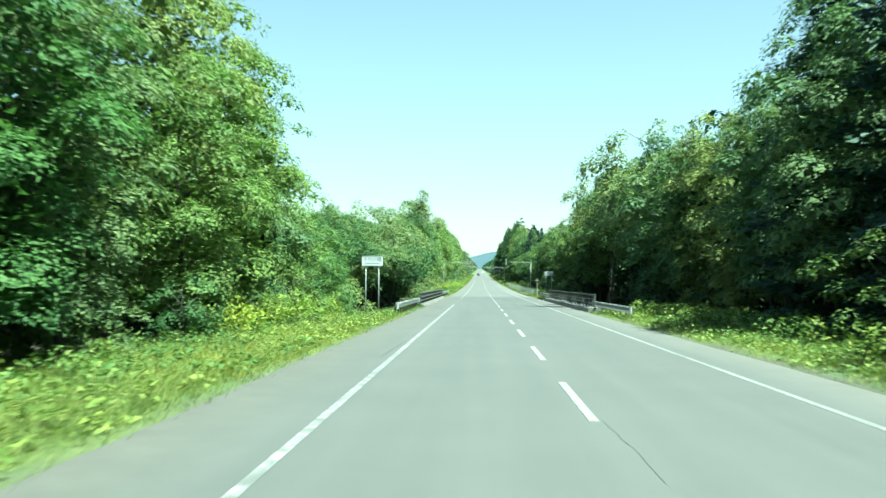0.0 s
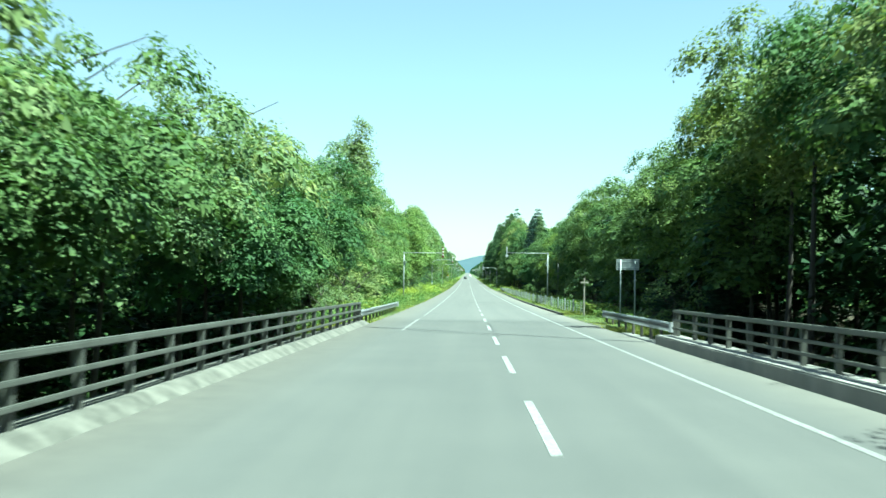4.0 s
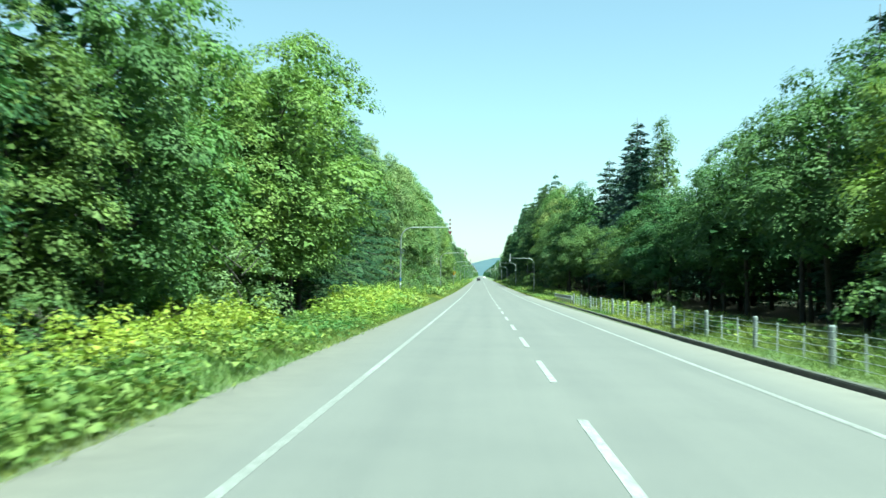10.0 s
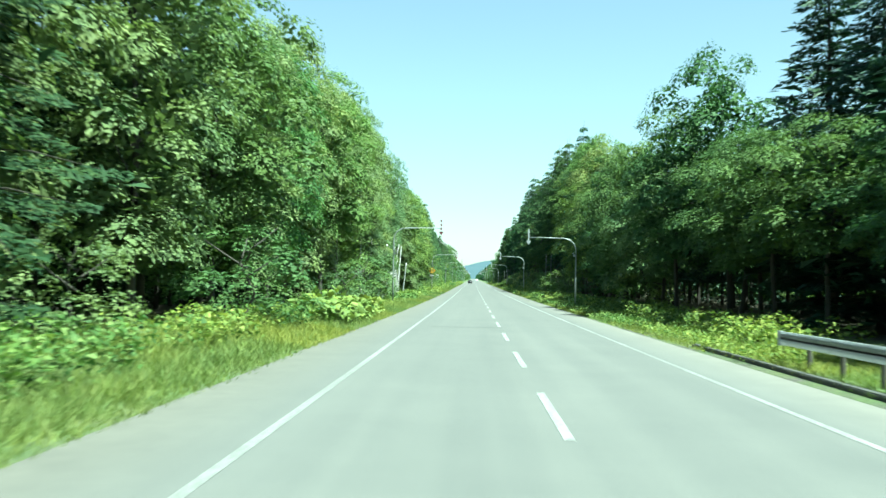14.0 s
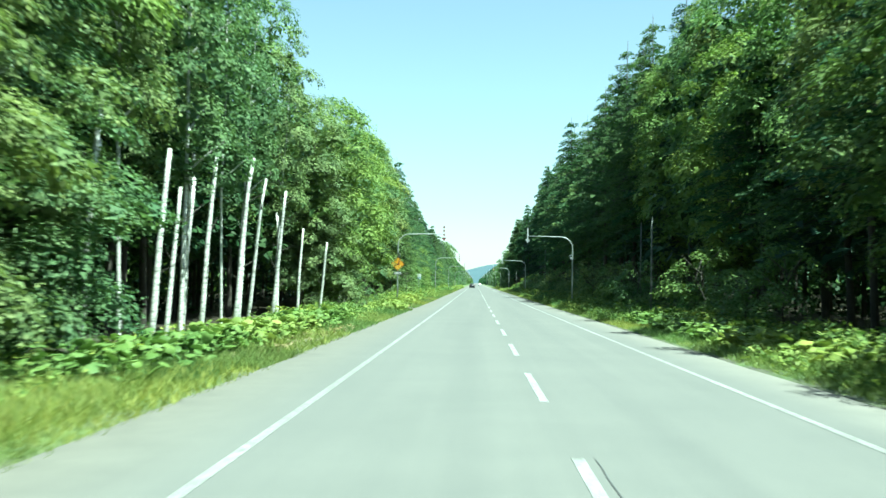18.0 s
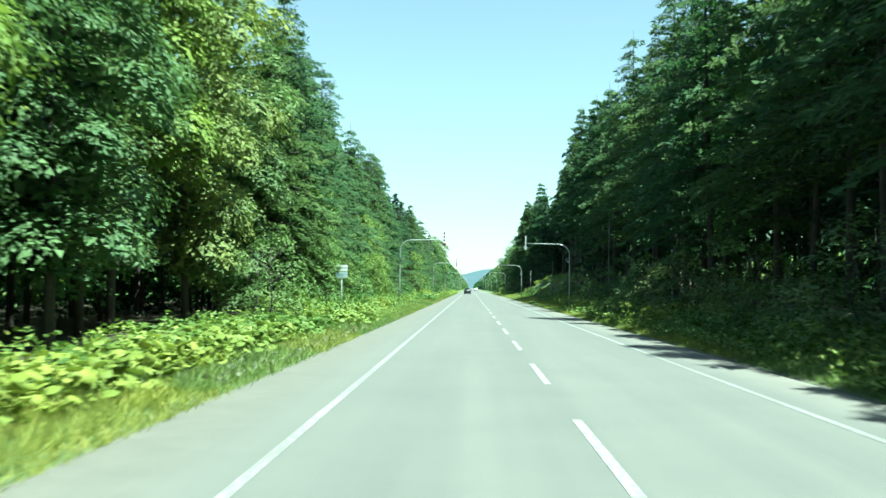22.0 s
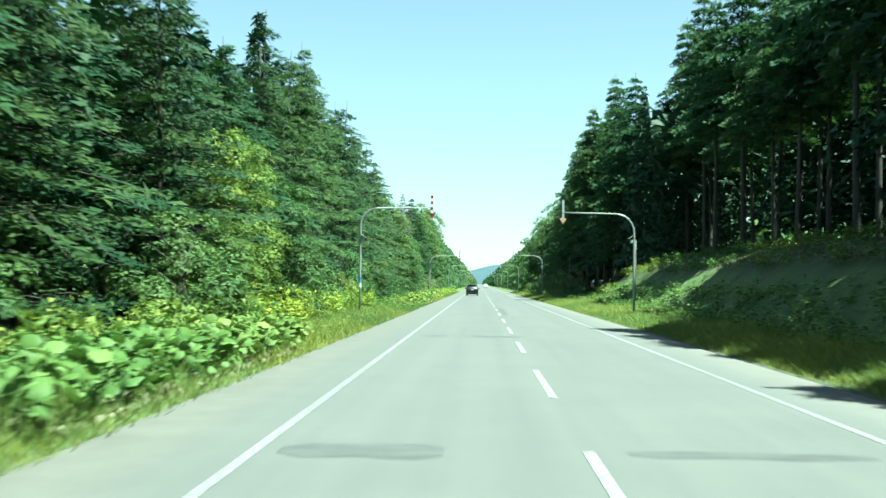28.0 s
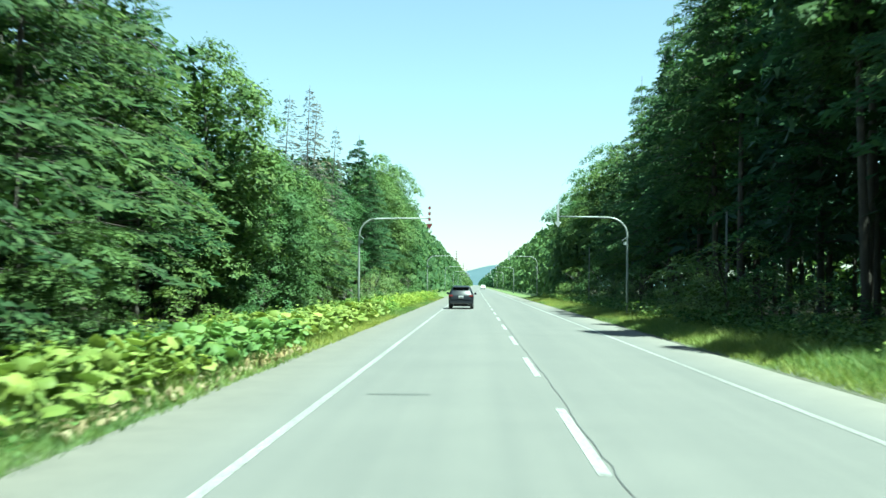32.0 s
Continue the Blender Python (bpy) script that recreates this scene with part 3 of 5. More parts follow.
def limbs(bm, rng, H, base, R, n, r0):
    for k in range(n):
        u = base + (H - base) * (.05 + .7 * k / n)
        a = k * 2.4 + rng.normal() * .4
        L = R * (.45 + .3 * rng.random())
        p0 = Vector((0, 0, u))
        p1 = p0 + Vector((math.cos(a) * L * .5, math.sin(a) * L * .5, L * .4))
        p2 = p0 + Vector((math.cos(a) * L, math.sin(a) * L, L * .55 + .3))
        tube([p0, p1, p2], [r0 * (1 - u / H) + .03, r0 * .4 * (1 - u / H) + .02, .012], 5, False, bm)


def broadleaf(name, label, seed, leafmat, H=14, R=3.5, base=2.2, sprays=44, per=290, leaf=.118, bark=None, rad=(.75, 1.5), peak=.63, trunk=.16, nlimbs=9, core=1500, spread=2.2):
    rng = np.random.default_rng(seed)
    t = thing(name, Matrix(), label, "tree", "roadside trees")
    bm = tube([(0, 0, -1.2), (.02, 0, .5), (.12 * rng.normal(), .1, H * .35), (.2 * rng.normal(), .2 * rng.normal(), H * .65), (0, 0, H * .92)],
              [trunk * 1.3, trunk, trunk * .75, trunk * .45, .02], 7)
    limbs(bm, rng, H, max(base, 1.5), R, nlimbs, trunk * .5)
    part("trunk", bm, bark or BARK, t, smooth=True)
    C, N, s = crown_points(rng, H, R, base, sprays, per, peak, rad, spread, leaf=leaf * 1.22)
    C, N, s = with_core(rng, C, N, s, H, R * .62, base, peak, core)
    part("crown", leaves_mesh("crown", C, N, s, .75, rng, three=True), leafmat, t)
    return t


def conifer(name, label, seed, leafmat, H=18, R=3.2, base=1.8, whorls=20, arms=8, per=80, spray=.5, droop=.25, taper=.7, bare=0., trunk=.17, narrow=.2):
    """Straight trunk with layers of drooping boughs set with needle sprays."""
    rng = np.random.default_rng(seed)
    t = thing(name, Matrix(), label, "tree", "roadside trees")
    bm = tube([(0, 0, -1.2), (0, 0, .4), (.06 * rng.normal(), .05, H * .5), (0, 0, H)], [trunk * 1.3, trunk, trunk * .6, .015], 7)
    Cs, Ns, Ss, Ds = [], [], [], []
    for w in range(whorls):
        u = w / whorls
        L0 = R * max(.07, (1 - u) ** taper) * (.6 + .4 * min(1, (u + .06) * 6))
        for k in range(arms):
            a = TOWARDS + 2.5 * (2 * ((k + .5 + rng.uniform(-.4, .4)) / arms) - 1) + .4 * math.sin(w * 2.4)
            if rng.random() < .14:
                continue
            L = L0 * rng.uniform(.45, 1.22)
            sag = droop * rng.uniform(.3, 1.6)
            z = base + (H - base) * ((w + rng.uniform(-.3, .3)) / whorls if w > 1 else u) ** .93
            d = np.array((math.cos(a), math.sin(a), 0))
            rise = rng.uniform(-.05, .2)
            if L > .8:
                tube([(0, 0, z), tuple(d * L * .5 + (0, 0, z + rise * L * .5)), tuple(d * L * .95 + (0, 0, z + rise * L - sag * L))],
                     [.035 * (1 - u) + .012, .02, .006], 4, False, bm)
            n = max(6, int(per * (L / R + .1)))
            f = ((np.arange(n) + rng.random(n)) / n) ** .7
            f = bare + (1 - bare) * f
            side = np.array((-d[1], d[0], 0))
            half = .25 * L * np.sin(np.clip(f, .08, .96) * math.pi) ** .7 + .08       # a bough's fan widens and narrows
            off = rng.uniform(-1, 1, n) * half
            p = d * (f * L)[:, None] + side * off[:, None]
            p[:, 2] += z + rise * f * L - sag * L * f ** 2 - .25 * np.abs(off) + rng.normal(size=n) * .07
            D = d * .8 + side * (np.sign(off) * rng.uniform(.2, 1.1, n))[:, None] - np.array((0, 0, 1.)) * rng.uniform(.1, 1.2, n)[:, None]
            D /= np.linalg.norm(D, axis=1, keepdims=True)
            bl = spray * rng.uniform(.6, 1.3, n) * (.55 + .45 * L / R)
            if not bare:      # a few wide sprays make the bough's body
                bl[::6] *= 1.9
            Cs.append(p + D * bl[:, None] * .4)
            Ns.append(np.array((0, 0, 1.)) + d * .35 + rng.normal(size=(n, 3)) * .35)
            Ds.append(D)
            Ss.append(bl)
    part("trunk", bm, BARK, t, smooth=True)
    C, N, S, D = np.concatenate(Cs), np.concatenate(Ns), np.concatenate(Ss), np.concatenate(Ds)
    if not bare:
        n0 = len(C)
        C, N, S = with_core(rng, C, N, S, H * .9, R * .4, base + 1.5, .15, 500)
        D = np.concatenate([D, rng.normal(size=(len(C) - n0, 3))])
    part("crown", leaves_mesh("crown", C, N, S, narrow, rng, .25, D, True), leafmat, t)
    return t


def birch_stem(k):
    """A broken-topped birch stem with a few stubs and no crown."""
    r = np.random.default_rng(70 + k)
    t = thing("dead_birch_tree", Matrix(), "bare white broken-topped dead birch among the butterbur", "tree", "dead birches")
    bend = r.normal() * .18
    pts = [(0, 0, -.8), (.02, 0, 1.2), (bend * .6, .05 * r.normal(), 3.2), (bend, 0, 5), (bend * .7, .03, 6)]
    part("trunk", tube(pts, [.13, .11, .095, .08, .065], 9), BIRCH, t, smooth=True)
    for j in range(3):
        z = 2.4 + 1.1 * j + r.uniform(-.3, .3)
        a = r.random() * 6.28
        L = r.uniform(.3, .9)
        part("branch", tube([(bend * .6, 0, z), (bend * .6 + L * .6 * math.cos(a), L * .6 * math.sin(a), z + .25), (bend * .6 + L * math.cos(a), L * math.sin(a), z + .5)], [.025, .016, .006], 5), BARK, t, "short grey branch stub")
    return t


LB = "tall leafy broadleaf tree with dense green crown at the forest edge"
LL = "bright green broadleaf tree with light crown at the forest edge"
LC = "tall green larch with drooping boughs in the roadside forest"
LT = "tall larch with a long bare trunk and a high crown"
LS = "dark green spruce with pointed top in the roadside forest"
LW = "white-barked birch with small light leaves beside the road"
LARCH = dict(whorls=15, arms=10, per=160, spray=.34, droop=.32, taper=.72, narrow=.24)
HI = {
    "broad": [broadleaf("broadleaf_tree", LB, 11, LEAF_A), broadleaf("broadleaf_tree", LB, 12, LEAF_A, R=3.9, peak=.6, base=2.6), broadleaf("broadleaf_tree", LB, 13, LEAF_A, R=3.3, peak=.5, base=1.6)],
    "high": [broadleaf("broadleaf_tree", LB, 15, LEAF_A, R=4.0, base=3.6, peak=.6), broadleaf("broadleaf_tree", LB, 16, LEAF_BIRCH, R=4.3, base=3.0, peak=.62), broadleaf("broadleaf_tree", LB, 19, LEAF_A, R=3.9, base=2.6, peak=.55)],
    "shade": [broadleaf("broadleaf_tree", LB, 37, LEAF_A, R=4.6, base=5.2, peak=.55, sprays=38), broadleaf("broadleaf_tree", LB, 38, LEAF_A, R=4.3, base=4.6, peak=.55, sprays=40)],
    "cone": [broadleaf("broadleaf_tree", LL, 24, LEAF_BIRCH, H=16, R=3.0, base=1.4, sprays=80, per=150, leaf=.115, rad=(.5, 1.1), peak=.18)],
    "low": [broadleaf("broadleaf_tree", LB, 25, LEAF_A, R=3.9, base=.8, peak=.4, sprays=50), broadleaf("broadleaf_tree", LL, 26, LEAF_B, R=3.7, base=.8, peak=.4, sprays=50),
            broadleaf("broadleaf_tree", LL, 23, LEAF_BIRCH, R=3.6, base=.8, peak=.4, sprays=50)],
    "creek": [broadleaf("broadleaf_tree", LL, 29, LEAF_BIRCH, R=4.9, base=9.4, peak=.6, sprays=26), broadleaf("broadleaf_tree", LB, 30, LEAF_A, R=4.8, base=9.8, peak=.6, sprays=36), broadleaf("broadleaf_tree", LB, 34, LEAF_A, R=4.8, base=9.2, peak=.6, sprays=26)],
    "lofty": [broadleaf("broadleaf_tree", LL, 27, LEAF_BIRCH, H=17, R=3.4, base=5.4, sprays=46, leaf=.118), broadleaf("broadleaf_tree", LL, 28, LEAF_B, H=17, R=3.5, base=4.6, sprays=46, leaf=.118)],
    "pale": [broadleaf("broadleaf_tree", LL, 17, LEAF_BIRCH, H=17, R=3.4, base=2.4, sprays=50, leaf=.118), broadleaf("broadleaf_tree", LL, 18, LEAF_BIRCH, H=17, R=3.2, base=1.8, sprays=50, leaf=.118)],
    "light": [broadleaf("broadleaf_tree", LL, 21, LEAF_B, R=3.6), broadleaf("broadleaf_tree", LL, 22, LEAF_B, R=3.4, sprays=60, per=230, rad=(.6, 1.25))],
    "larch": [conifer("larch_tree", LC, 31, NEEDLE_A, R=4.2, base=3.4, **LARCH), conifer("larch_tree", LC, 32, NEEDLE_A, R=4.6, base=4.6, **LARCH),
              conifer("larch_tree", LC, 33, NEEDLE_A, R=4.0, base=5.6, **LARCH)],
    "fir": [conifer("larch_tree", LC, 35, NEEDLE_C, H=18, R=4.9, base=1.6, **{**LARCH, "whorls": 13, "droop": .24}), conifer("larch_tree", LC, 36, NEEDLE_C, H=18, R=4.5, base=1.0, **{**LARCH, "whorls": 14, "droop": .26})],
    "bare_larch": [conifer("larch_tree", LT, 39, NEEDLE_A, R=3.4, base=7.5, **LARCH), conifer("larch_tree", LT, 40, NEEDLE_A, R=3.1, base=8.4, **LARCH)],
    "spruce": [conifer("spruce_tree", LS, 41, NEEDLE_B, R=2.6, base=1.0, whorls=24, droop=.15), conifer("spruce_tree", LS, 42, NEEDLE_B, R=3.0, base=1.4, whorls=22, droop=.2)],
    "birch": [broadleaf("birch_tree", LW, 51, LEAF_BIRCH, H=17, R=2.2, base=5.4, sprays=46, per=150, leaf=.115, bark=BIRCH, rad=(.5, .95), peak=.5, trunk=.1, nlimbs=6, core=500),
              broadleaf("birch_tree", LW, 52, LEAF_BIRCH, H=17, R=1.9, base=6.2, sprays=42, per=150, leaf=.115, bark=BIRCH, rad=(.5, .9), peak=.5, trunk=.08, nlimbs=6, core=500)],
    "snag": [conifer("larch_tree", "half-bare grey larch with thin top in the roadside forest", 61, NEEDLE_DEAD, H=18, R=2.2, base=3, whorls=30, arms=7, per=9, spray=.5, bare=.3, trunk=.11, narrow=.1)],
}
SHRUBS = [broadleaf("shrub", "leafy green shrub at the foot of the forest", 200 + k, m_, H=3.0, R=1.7, base=.15, sprays=18, per=105, leaf=.105, rad=(.35, .7), peak=.4, trunk=.04, nlimbs=4, core=200, spread=3.14)
          for k, m_ in enumerate((LEAF_A, LEAF_BIRCH, LEAF_A))]
for s_ in SHRUBS:
    tagged(s_, category="shrub", group="roadside shrubs")

# Height of the tree line on each side, along the road
LEFT_TOP = ((-60, 15.5), (15, 13.4), (30, 13.2), (36, 11.6), (40, 9.8), (43, 7.2), (60, 7), (90, 7.6), (108, 9.2), (118, 11.8), (126, 13.4), (134, 14.2), (139, 13.6), (155, 15), (168, 15), (185, 12.5), (200, 15), (215, 13), (230, 14.5), (240, 17),
            (270, 18), (330, 17.6), (375, 18), (405, 18), (450, 18.4), (480, 17.5), (510, 18.6), (528, 17.2), (545, 14.2), (560, 16.5), (585, 18.6), (600, 18.6), (616, 17.2), (627, 14.5), (634, 11), (650, 10.5), (664, 12.5), (680, 15), (700, 18), (900, 17))
RIGHT_TOP = ((-60, 16), (15, 14.3), (28, 13.2), (37, 14.4), (50, 14.4), (60, 12.8), (75, 11), (90, 11.5), (104, 13), (112, 13.8), (119, 12.6), (128, 11.7), (146, 11.6), (157, 12), (175, 12.6), (190, 11.6), (210, 11.4), (235, 10.6), (250, 8.8), (270, 9.0), (288, 12.2), (300, 14.8), (330, 14.5), (350, 15), (375, 19.5),
             (400, 22.8), (440, 24.4), (480, 23), (540, 23.8), (570, 21), (600, 21.5), (640, 23.5), (665, 23), (680, 19), (695, 16), (740, 15), (900, 15))


def tree_top(x, y):
    """Tree height at a place, so that the line of tops keeps its angle seen from the lane."""
    tab = LEFT_TOP if x < 0 else RIGHT_TOP
    h = float(np.interp(y, [p for p, _ in tab], [q for _, q in tab]))
    reach = abs(x + 1.2) / (11.8 if x < 0 else 14.2)
    return 1.74 + (h - 1.74) * min(1.35, reach)


def kinds(x, y, row, rng):
    r = rng.random()
    if x < 0:
        if y < 46:
            return "low" if r < .45 else "light" if r < .85 else "pale"
        if y < 212:
            return "low" if (y > 148 and r < .7) or (y < 46 and r < .5) else "light" if r < .62 else "broad"
        if y < 268:
            return "fir" if r < .62 else "larch" if r < .85 else "broad"
        if 300 < y < 330 and r < .5:
            return "lofty"
        if y < 300:
            return "birch" if r < .15 else "pale" if r < .5 else "light" if r < .65 else "larch" if r < .75 else "broad"
        if y < 346:
            return "birch" if r < .25 else "pale" if r < .7 else "light" if r < .85 else "broad"
        if y < 388:
            return "lofty"
        if 404 < y < 436:
            return "lofty" if r < .55 else "pale" if r < .85 else "light"
        if y < 443:
            return "low" if r < .2 else "light" if r < .5 else "lofty" if r < .7 else "pale"
        if y < 626:
            return "larch"
        if y < 640:
            return "larch" if r < .45 else "broad" if r < .9 or row else "light"
        return "broad" if r < .5 else "larch"
    if y < 100:
        return ("spruce" if r < .3 else "broad") if y < 18 else "pale" if r < .5 else "birch" if r < .62 else "broad" if r < .9 else "light"
    if y < 245:
        return ("broad" if y < 150 else "light" if r < .38 else "low" if r < .45 else "broad") if row == 0 else ("spruce" if r < .4 else "broad")
    if y < 350:
        return ("broad" if y > 285 and r < .8 else "light" if r < .3 else "pale" if r < .42 else "low" if r < .48 else "broad") if row == 0 else ("larch" if r < .4 else "spruce" if r < .6 else "broad")
    if y < 400:
        return ("lofty" if r < .55 else "light" if r < .75 else "larch") if y > 352 else "broad" if r < .6 else "larch"
    if y < 682:
        return "bare_larch" if 500 < y < 640 and r < .8 else "larch"
    return "broad" if r < .7 else "light"


def plant(src, x, y, h, h0, rng, girth=1.0):
    s = h / h0
    g = s ** .6 * girth
    side = 1 if x < 0 else -1
    m = Matrix.Translation((x, y, ground_z(x, y))) @ Matrix.Rotation(rng.uniform(-.6, .6), 4, 'Z') @ Euler((rng.normal() * .02, rng.normal() * .02, 0)).to_matrix().to_4x4() @ Matrix.Diagonal((side * g, g, s, 1))
    return copy_thing(src, m)


rng = np.random.default_rng(5)
for side in (-1, 1):
    y = -14.0
    while y < 735:
        yy = y + rng.uniform(-1.2, 1.2)
        x = side * ((11.6 + .8 * smooth((yy - 230) / 30) if side < 0 else 12.2 + .9 * smooth((yy - 350) / 30)) + rng.uniform(-1.3, 1.9))
        y += 4.3 * rng.uniform(.8, 1.2)
        if 58 < yy < 94:
            x += side * 2.5
        if side > 0 and 280 < yy < 345:
            x -= 1.0
        if side > 0 and 366 < yy < 418:
            x += 1.0
        if side > 0 and (440 < yy < 545 or 606 < yy < 670):
            x += 2.6 if yy < 520 and int(yy) % 3 == 0 else -.3
        if side > 0 and 92 < yy < 126:
            x += 2.6
        if side < 0 and 346 < yy < 386:
            x -= 4.6
        if side < 0 and 100 < yy < 190:
            x -= .8
        if side < 0 and 26 < yy < 46:
            x -= 1.2
        if side < 0 and abs(yy - 144) < 2.5:
            continue
        k = kinds(x, yy, 0, rng)
        if 50 < yy < 106 or (k == "broad" and rng.random() < (.78 if side > 0 else .7 if 100 < yy < 150 else .15)):
            k = "creek" if 50 < yy < 106 else "shade" if side > 0 and (106 < yy < 150 or rng.random() < .4) else "high"
        top = tree_top(x, yy) * rng.uniform(.76, 1.05)
        if k in ("light", "broad") and rng.random() < .25:
            top *= .75
        if k in ("broad", "light", "high", "shade"):
            top -= .8
        if side > 0 and 536 < yy < 606:
            x += 3.4 if yy > 547 else .6
            if rng.random() < .3 and yy > 547:
                continue
        base = -rel(x, yy) if rel(x, yy) < -.9 else 0
        h0 = 14 if k in ("broad", "light", "high", "shade", "low", "creek") else 17 if k in ("birch", "pale", "lofty") else 18
        if (k == "light" and side < 0 and 98 < yy < 122) or (k in ("light", "pale", "high") and side > 0 and 205 < yy < 290):
            k = "shade"
        if k == "larch" and side < 0 and (212 < yy < 268 or 520 < yy < 612 and int(yy) % 5 < 3):
            k = "fir"
        plant(HI[k][int(rng.integers(len(HI[k])))], x, yy, top + base, h0, rng, 1.0)


def forest_tile(kind, seed, L=16, depth=13, size=1.0):
    """A block of forest behind the first row: crowns, trunks and undergrowth, 18 m high."""
    r = np.random.default_rng(seed)
    Cs, Ns, Ss = [], [], []
    bm = bmesh.new()
    for k in range(11):
        tx, ty = .8 + (depth - 1.5) * ((k * .618) % 1), L * (k + .5) / 11 + r.normal() * .5
        H = r.uniform(15, 18.2)
        if kind == "conifer":
            n = 600
            u = r.random(n) ** 1.15
            rad = 2.6 * (1 - u) ** .85 * (.35 + .65 * r.random(n) ** .5) + .1
            a = r.random(n) * 6.28
            Cs.append(np.stack([tx + rad * np.cos(a), ty + rad * np.sin(a), 3.5 + (H - 3.5) * u - rad * .25], 1))
            Ns.append(np.stack([np.cos(a) * .4, np.sin(a) * .4, np.ones(n)], 1) + r.normal(size=(n, 3)) * .45)
            Ss.append(r.uniform(.5, 1.2, n) * 1.15)
        else:
            C, N, S = crown_points(r, H, 3.2, 4.2, 20, 36, .5, (1.2, 2.0), 3.14, leaf=.6, body=.3)
            Cs.append(C + np.array((tx, ty, 0)))
            Ns.append(N)
            Ss.append(S)
        if tx < 5:
            continue
        tube([(tx, ty, -3), (tx + .1 * r.normal(), ty, H * .5), (tx, ty, H * .95)], [.17, .12, .02], 5, False, bm)
    # undergrowth, thickest at the back
    n = 500
    x = depth * r.random(n) ** .18
    Cs.append(np.stack([x, L * r.random(n), r.random(n) * (1.2 + .35 * x)], 1))
    Ns.append(r.normal(size=(n, 3)) + np.array((-.6, 0, .5)))
    Ss.append(r.uniform(.5, 1.3, n) * .7)
    n = 340
    Cs.append(np.stack([7 + 6 * r.random(n), L * r.random(n), 2.4 * r.random(n) ** 1.3 - .2], 1))
    Ns.append(r.normal(size=(n, 3)) * .6 + np.array((0, 0, .6)))
    Ss.append(r.uniform(.4, 1.0, n) * .6)
    # closed leaf roof added inside the crowns, keeps the sun off the ground below
    n = 1000
    Cs.append(np.stack([1.5 + (depth - 1.5) * r.random(n), L * r.random(n), r.uniform(8, 14.5, n)], 1))
    Ns.append(r.normal(size=(n, 3)) * .35 + np.array((0, 0, 1.)))
    Ss.append(r.uniform(.9, 1.7, n) * (1.5 if kind == "conifer" else .9))
    C, N, S = np.concatenate(Cs), np.concatenate(Ns), np.concatenate(Ss)
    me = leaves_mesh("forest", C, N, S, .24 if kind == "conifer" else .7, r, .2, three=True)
    # broadleaf blocks carry the forest's inner shade in their leaf colour
    me.materials.append(NEEDLE_B if kind == "conifer" else LEAF_SHADED)
    tm = bpy.data.meshes.new("trunks")
    bm.to_mesh(tm)
    bm.free()
    tm.materials.append(BARK)
    return me, tm


def canopy_tile(seed, L=16, depth=34, n=1250):
    r = np.random.default_rng(seed)
    C = np.stack([depth * r.random(n), L * r.random(n), 17 * r.random(n) ** .35], 1)
    k = n // 3
    C[:k] = np.stack([6 + (depth - 6) * r.random(k), L * r.random(k), 5.5 * r.random(k) - .5], 1)
    me = leaves_mesh("canopy", C, r.normal(size=(n, 3)) * .6 + np.array((0, 0, 1)), r.uniform(.7, 1.4, n) * 1.9, .7, r)
    me.materials.append(LEAF_A)
    return me


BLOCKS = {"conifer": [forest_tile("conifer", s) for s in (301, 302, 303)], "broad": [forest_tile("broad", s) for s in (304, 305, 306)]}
CANOPY = [canopy_tile(s) for s in (311, 312)]
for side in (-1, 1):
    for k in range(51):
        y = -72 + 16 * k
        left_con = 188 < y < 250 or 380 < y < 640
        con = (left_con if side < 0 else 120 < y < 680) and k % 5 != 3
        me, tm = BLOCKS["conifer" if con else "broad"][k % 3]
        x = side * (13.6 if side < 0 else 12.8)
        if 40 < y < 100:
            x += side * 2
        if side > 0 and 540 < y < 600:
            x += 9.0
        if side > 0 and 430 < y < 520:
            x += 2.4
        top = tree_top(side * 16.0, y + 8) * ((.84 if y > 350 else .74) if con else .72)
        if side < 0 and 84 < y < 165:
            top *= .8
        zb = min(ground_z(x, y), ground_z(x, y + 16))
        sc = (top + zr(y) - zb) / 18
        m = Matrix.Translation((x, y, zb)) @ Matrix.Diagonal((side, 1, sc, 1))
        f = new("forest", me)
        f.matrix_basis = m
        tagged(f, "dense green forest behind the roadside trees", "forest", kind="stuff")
        tr = new("trunks", tm)
        tr.parent = f
        f = new("far_canopy", CANOPY[k % 2])
        f.matrix_basis = Matrix.Translation((side * 27, y, zb)) @ Matrix.Diagonal((side, 1, sc * .9, 1))
        tagged(f, "forest canopy stretching away from the road", "forest", kind="stuff")


def wide_canopy(seed, L=64, depth=60, n=1500):
    r = np.random.default_rng(seed)
    C = np.stack([depth * r.random(n), L * r.random(n), 9 + 6 * r.random(n)], 1)
    me = leaves_mesh("canopy", C, r.normal(size=(n, 3)) * .5 + np.array((0, 0, 1)), r.uniform(.7, 1.4, n) * 3.6, .8, r)
    me.materials.append(LEAF_A)
    return me


WIDE = [wide_canopy(s) for s in (321, 322)]
for side in (-1, 1):
    for k in range(14):
        for row in (0, 1):
            y = -80 + 64 * k
            f = new("far_canopy", WIDE[(k + row) % 2])
            f.matrix_basis = Matrix.Translation((side * (60 + 58 * row), y, ground_z(side * 60, y + 30))) @ Matrix.Diagonal((side, 1, 1, 1))
            tagged(f, "forest canopy stretching away from the road", "forest", kind="stuff")

# More larches behind the open bank
for k in range(13):
    plant(HI["bare_larch"][k % 2], 20.0 + rng.uniform(-1, 1), 538 + 5.2 * k, rng.uniform(19, 22), 18, rng)

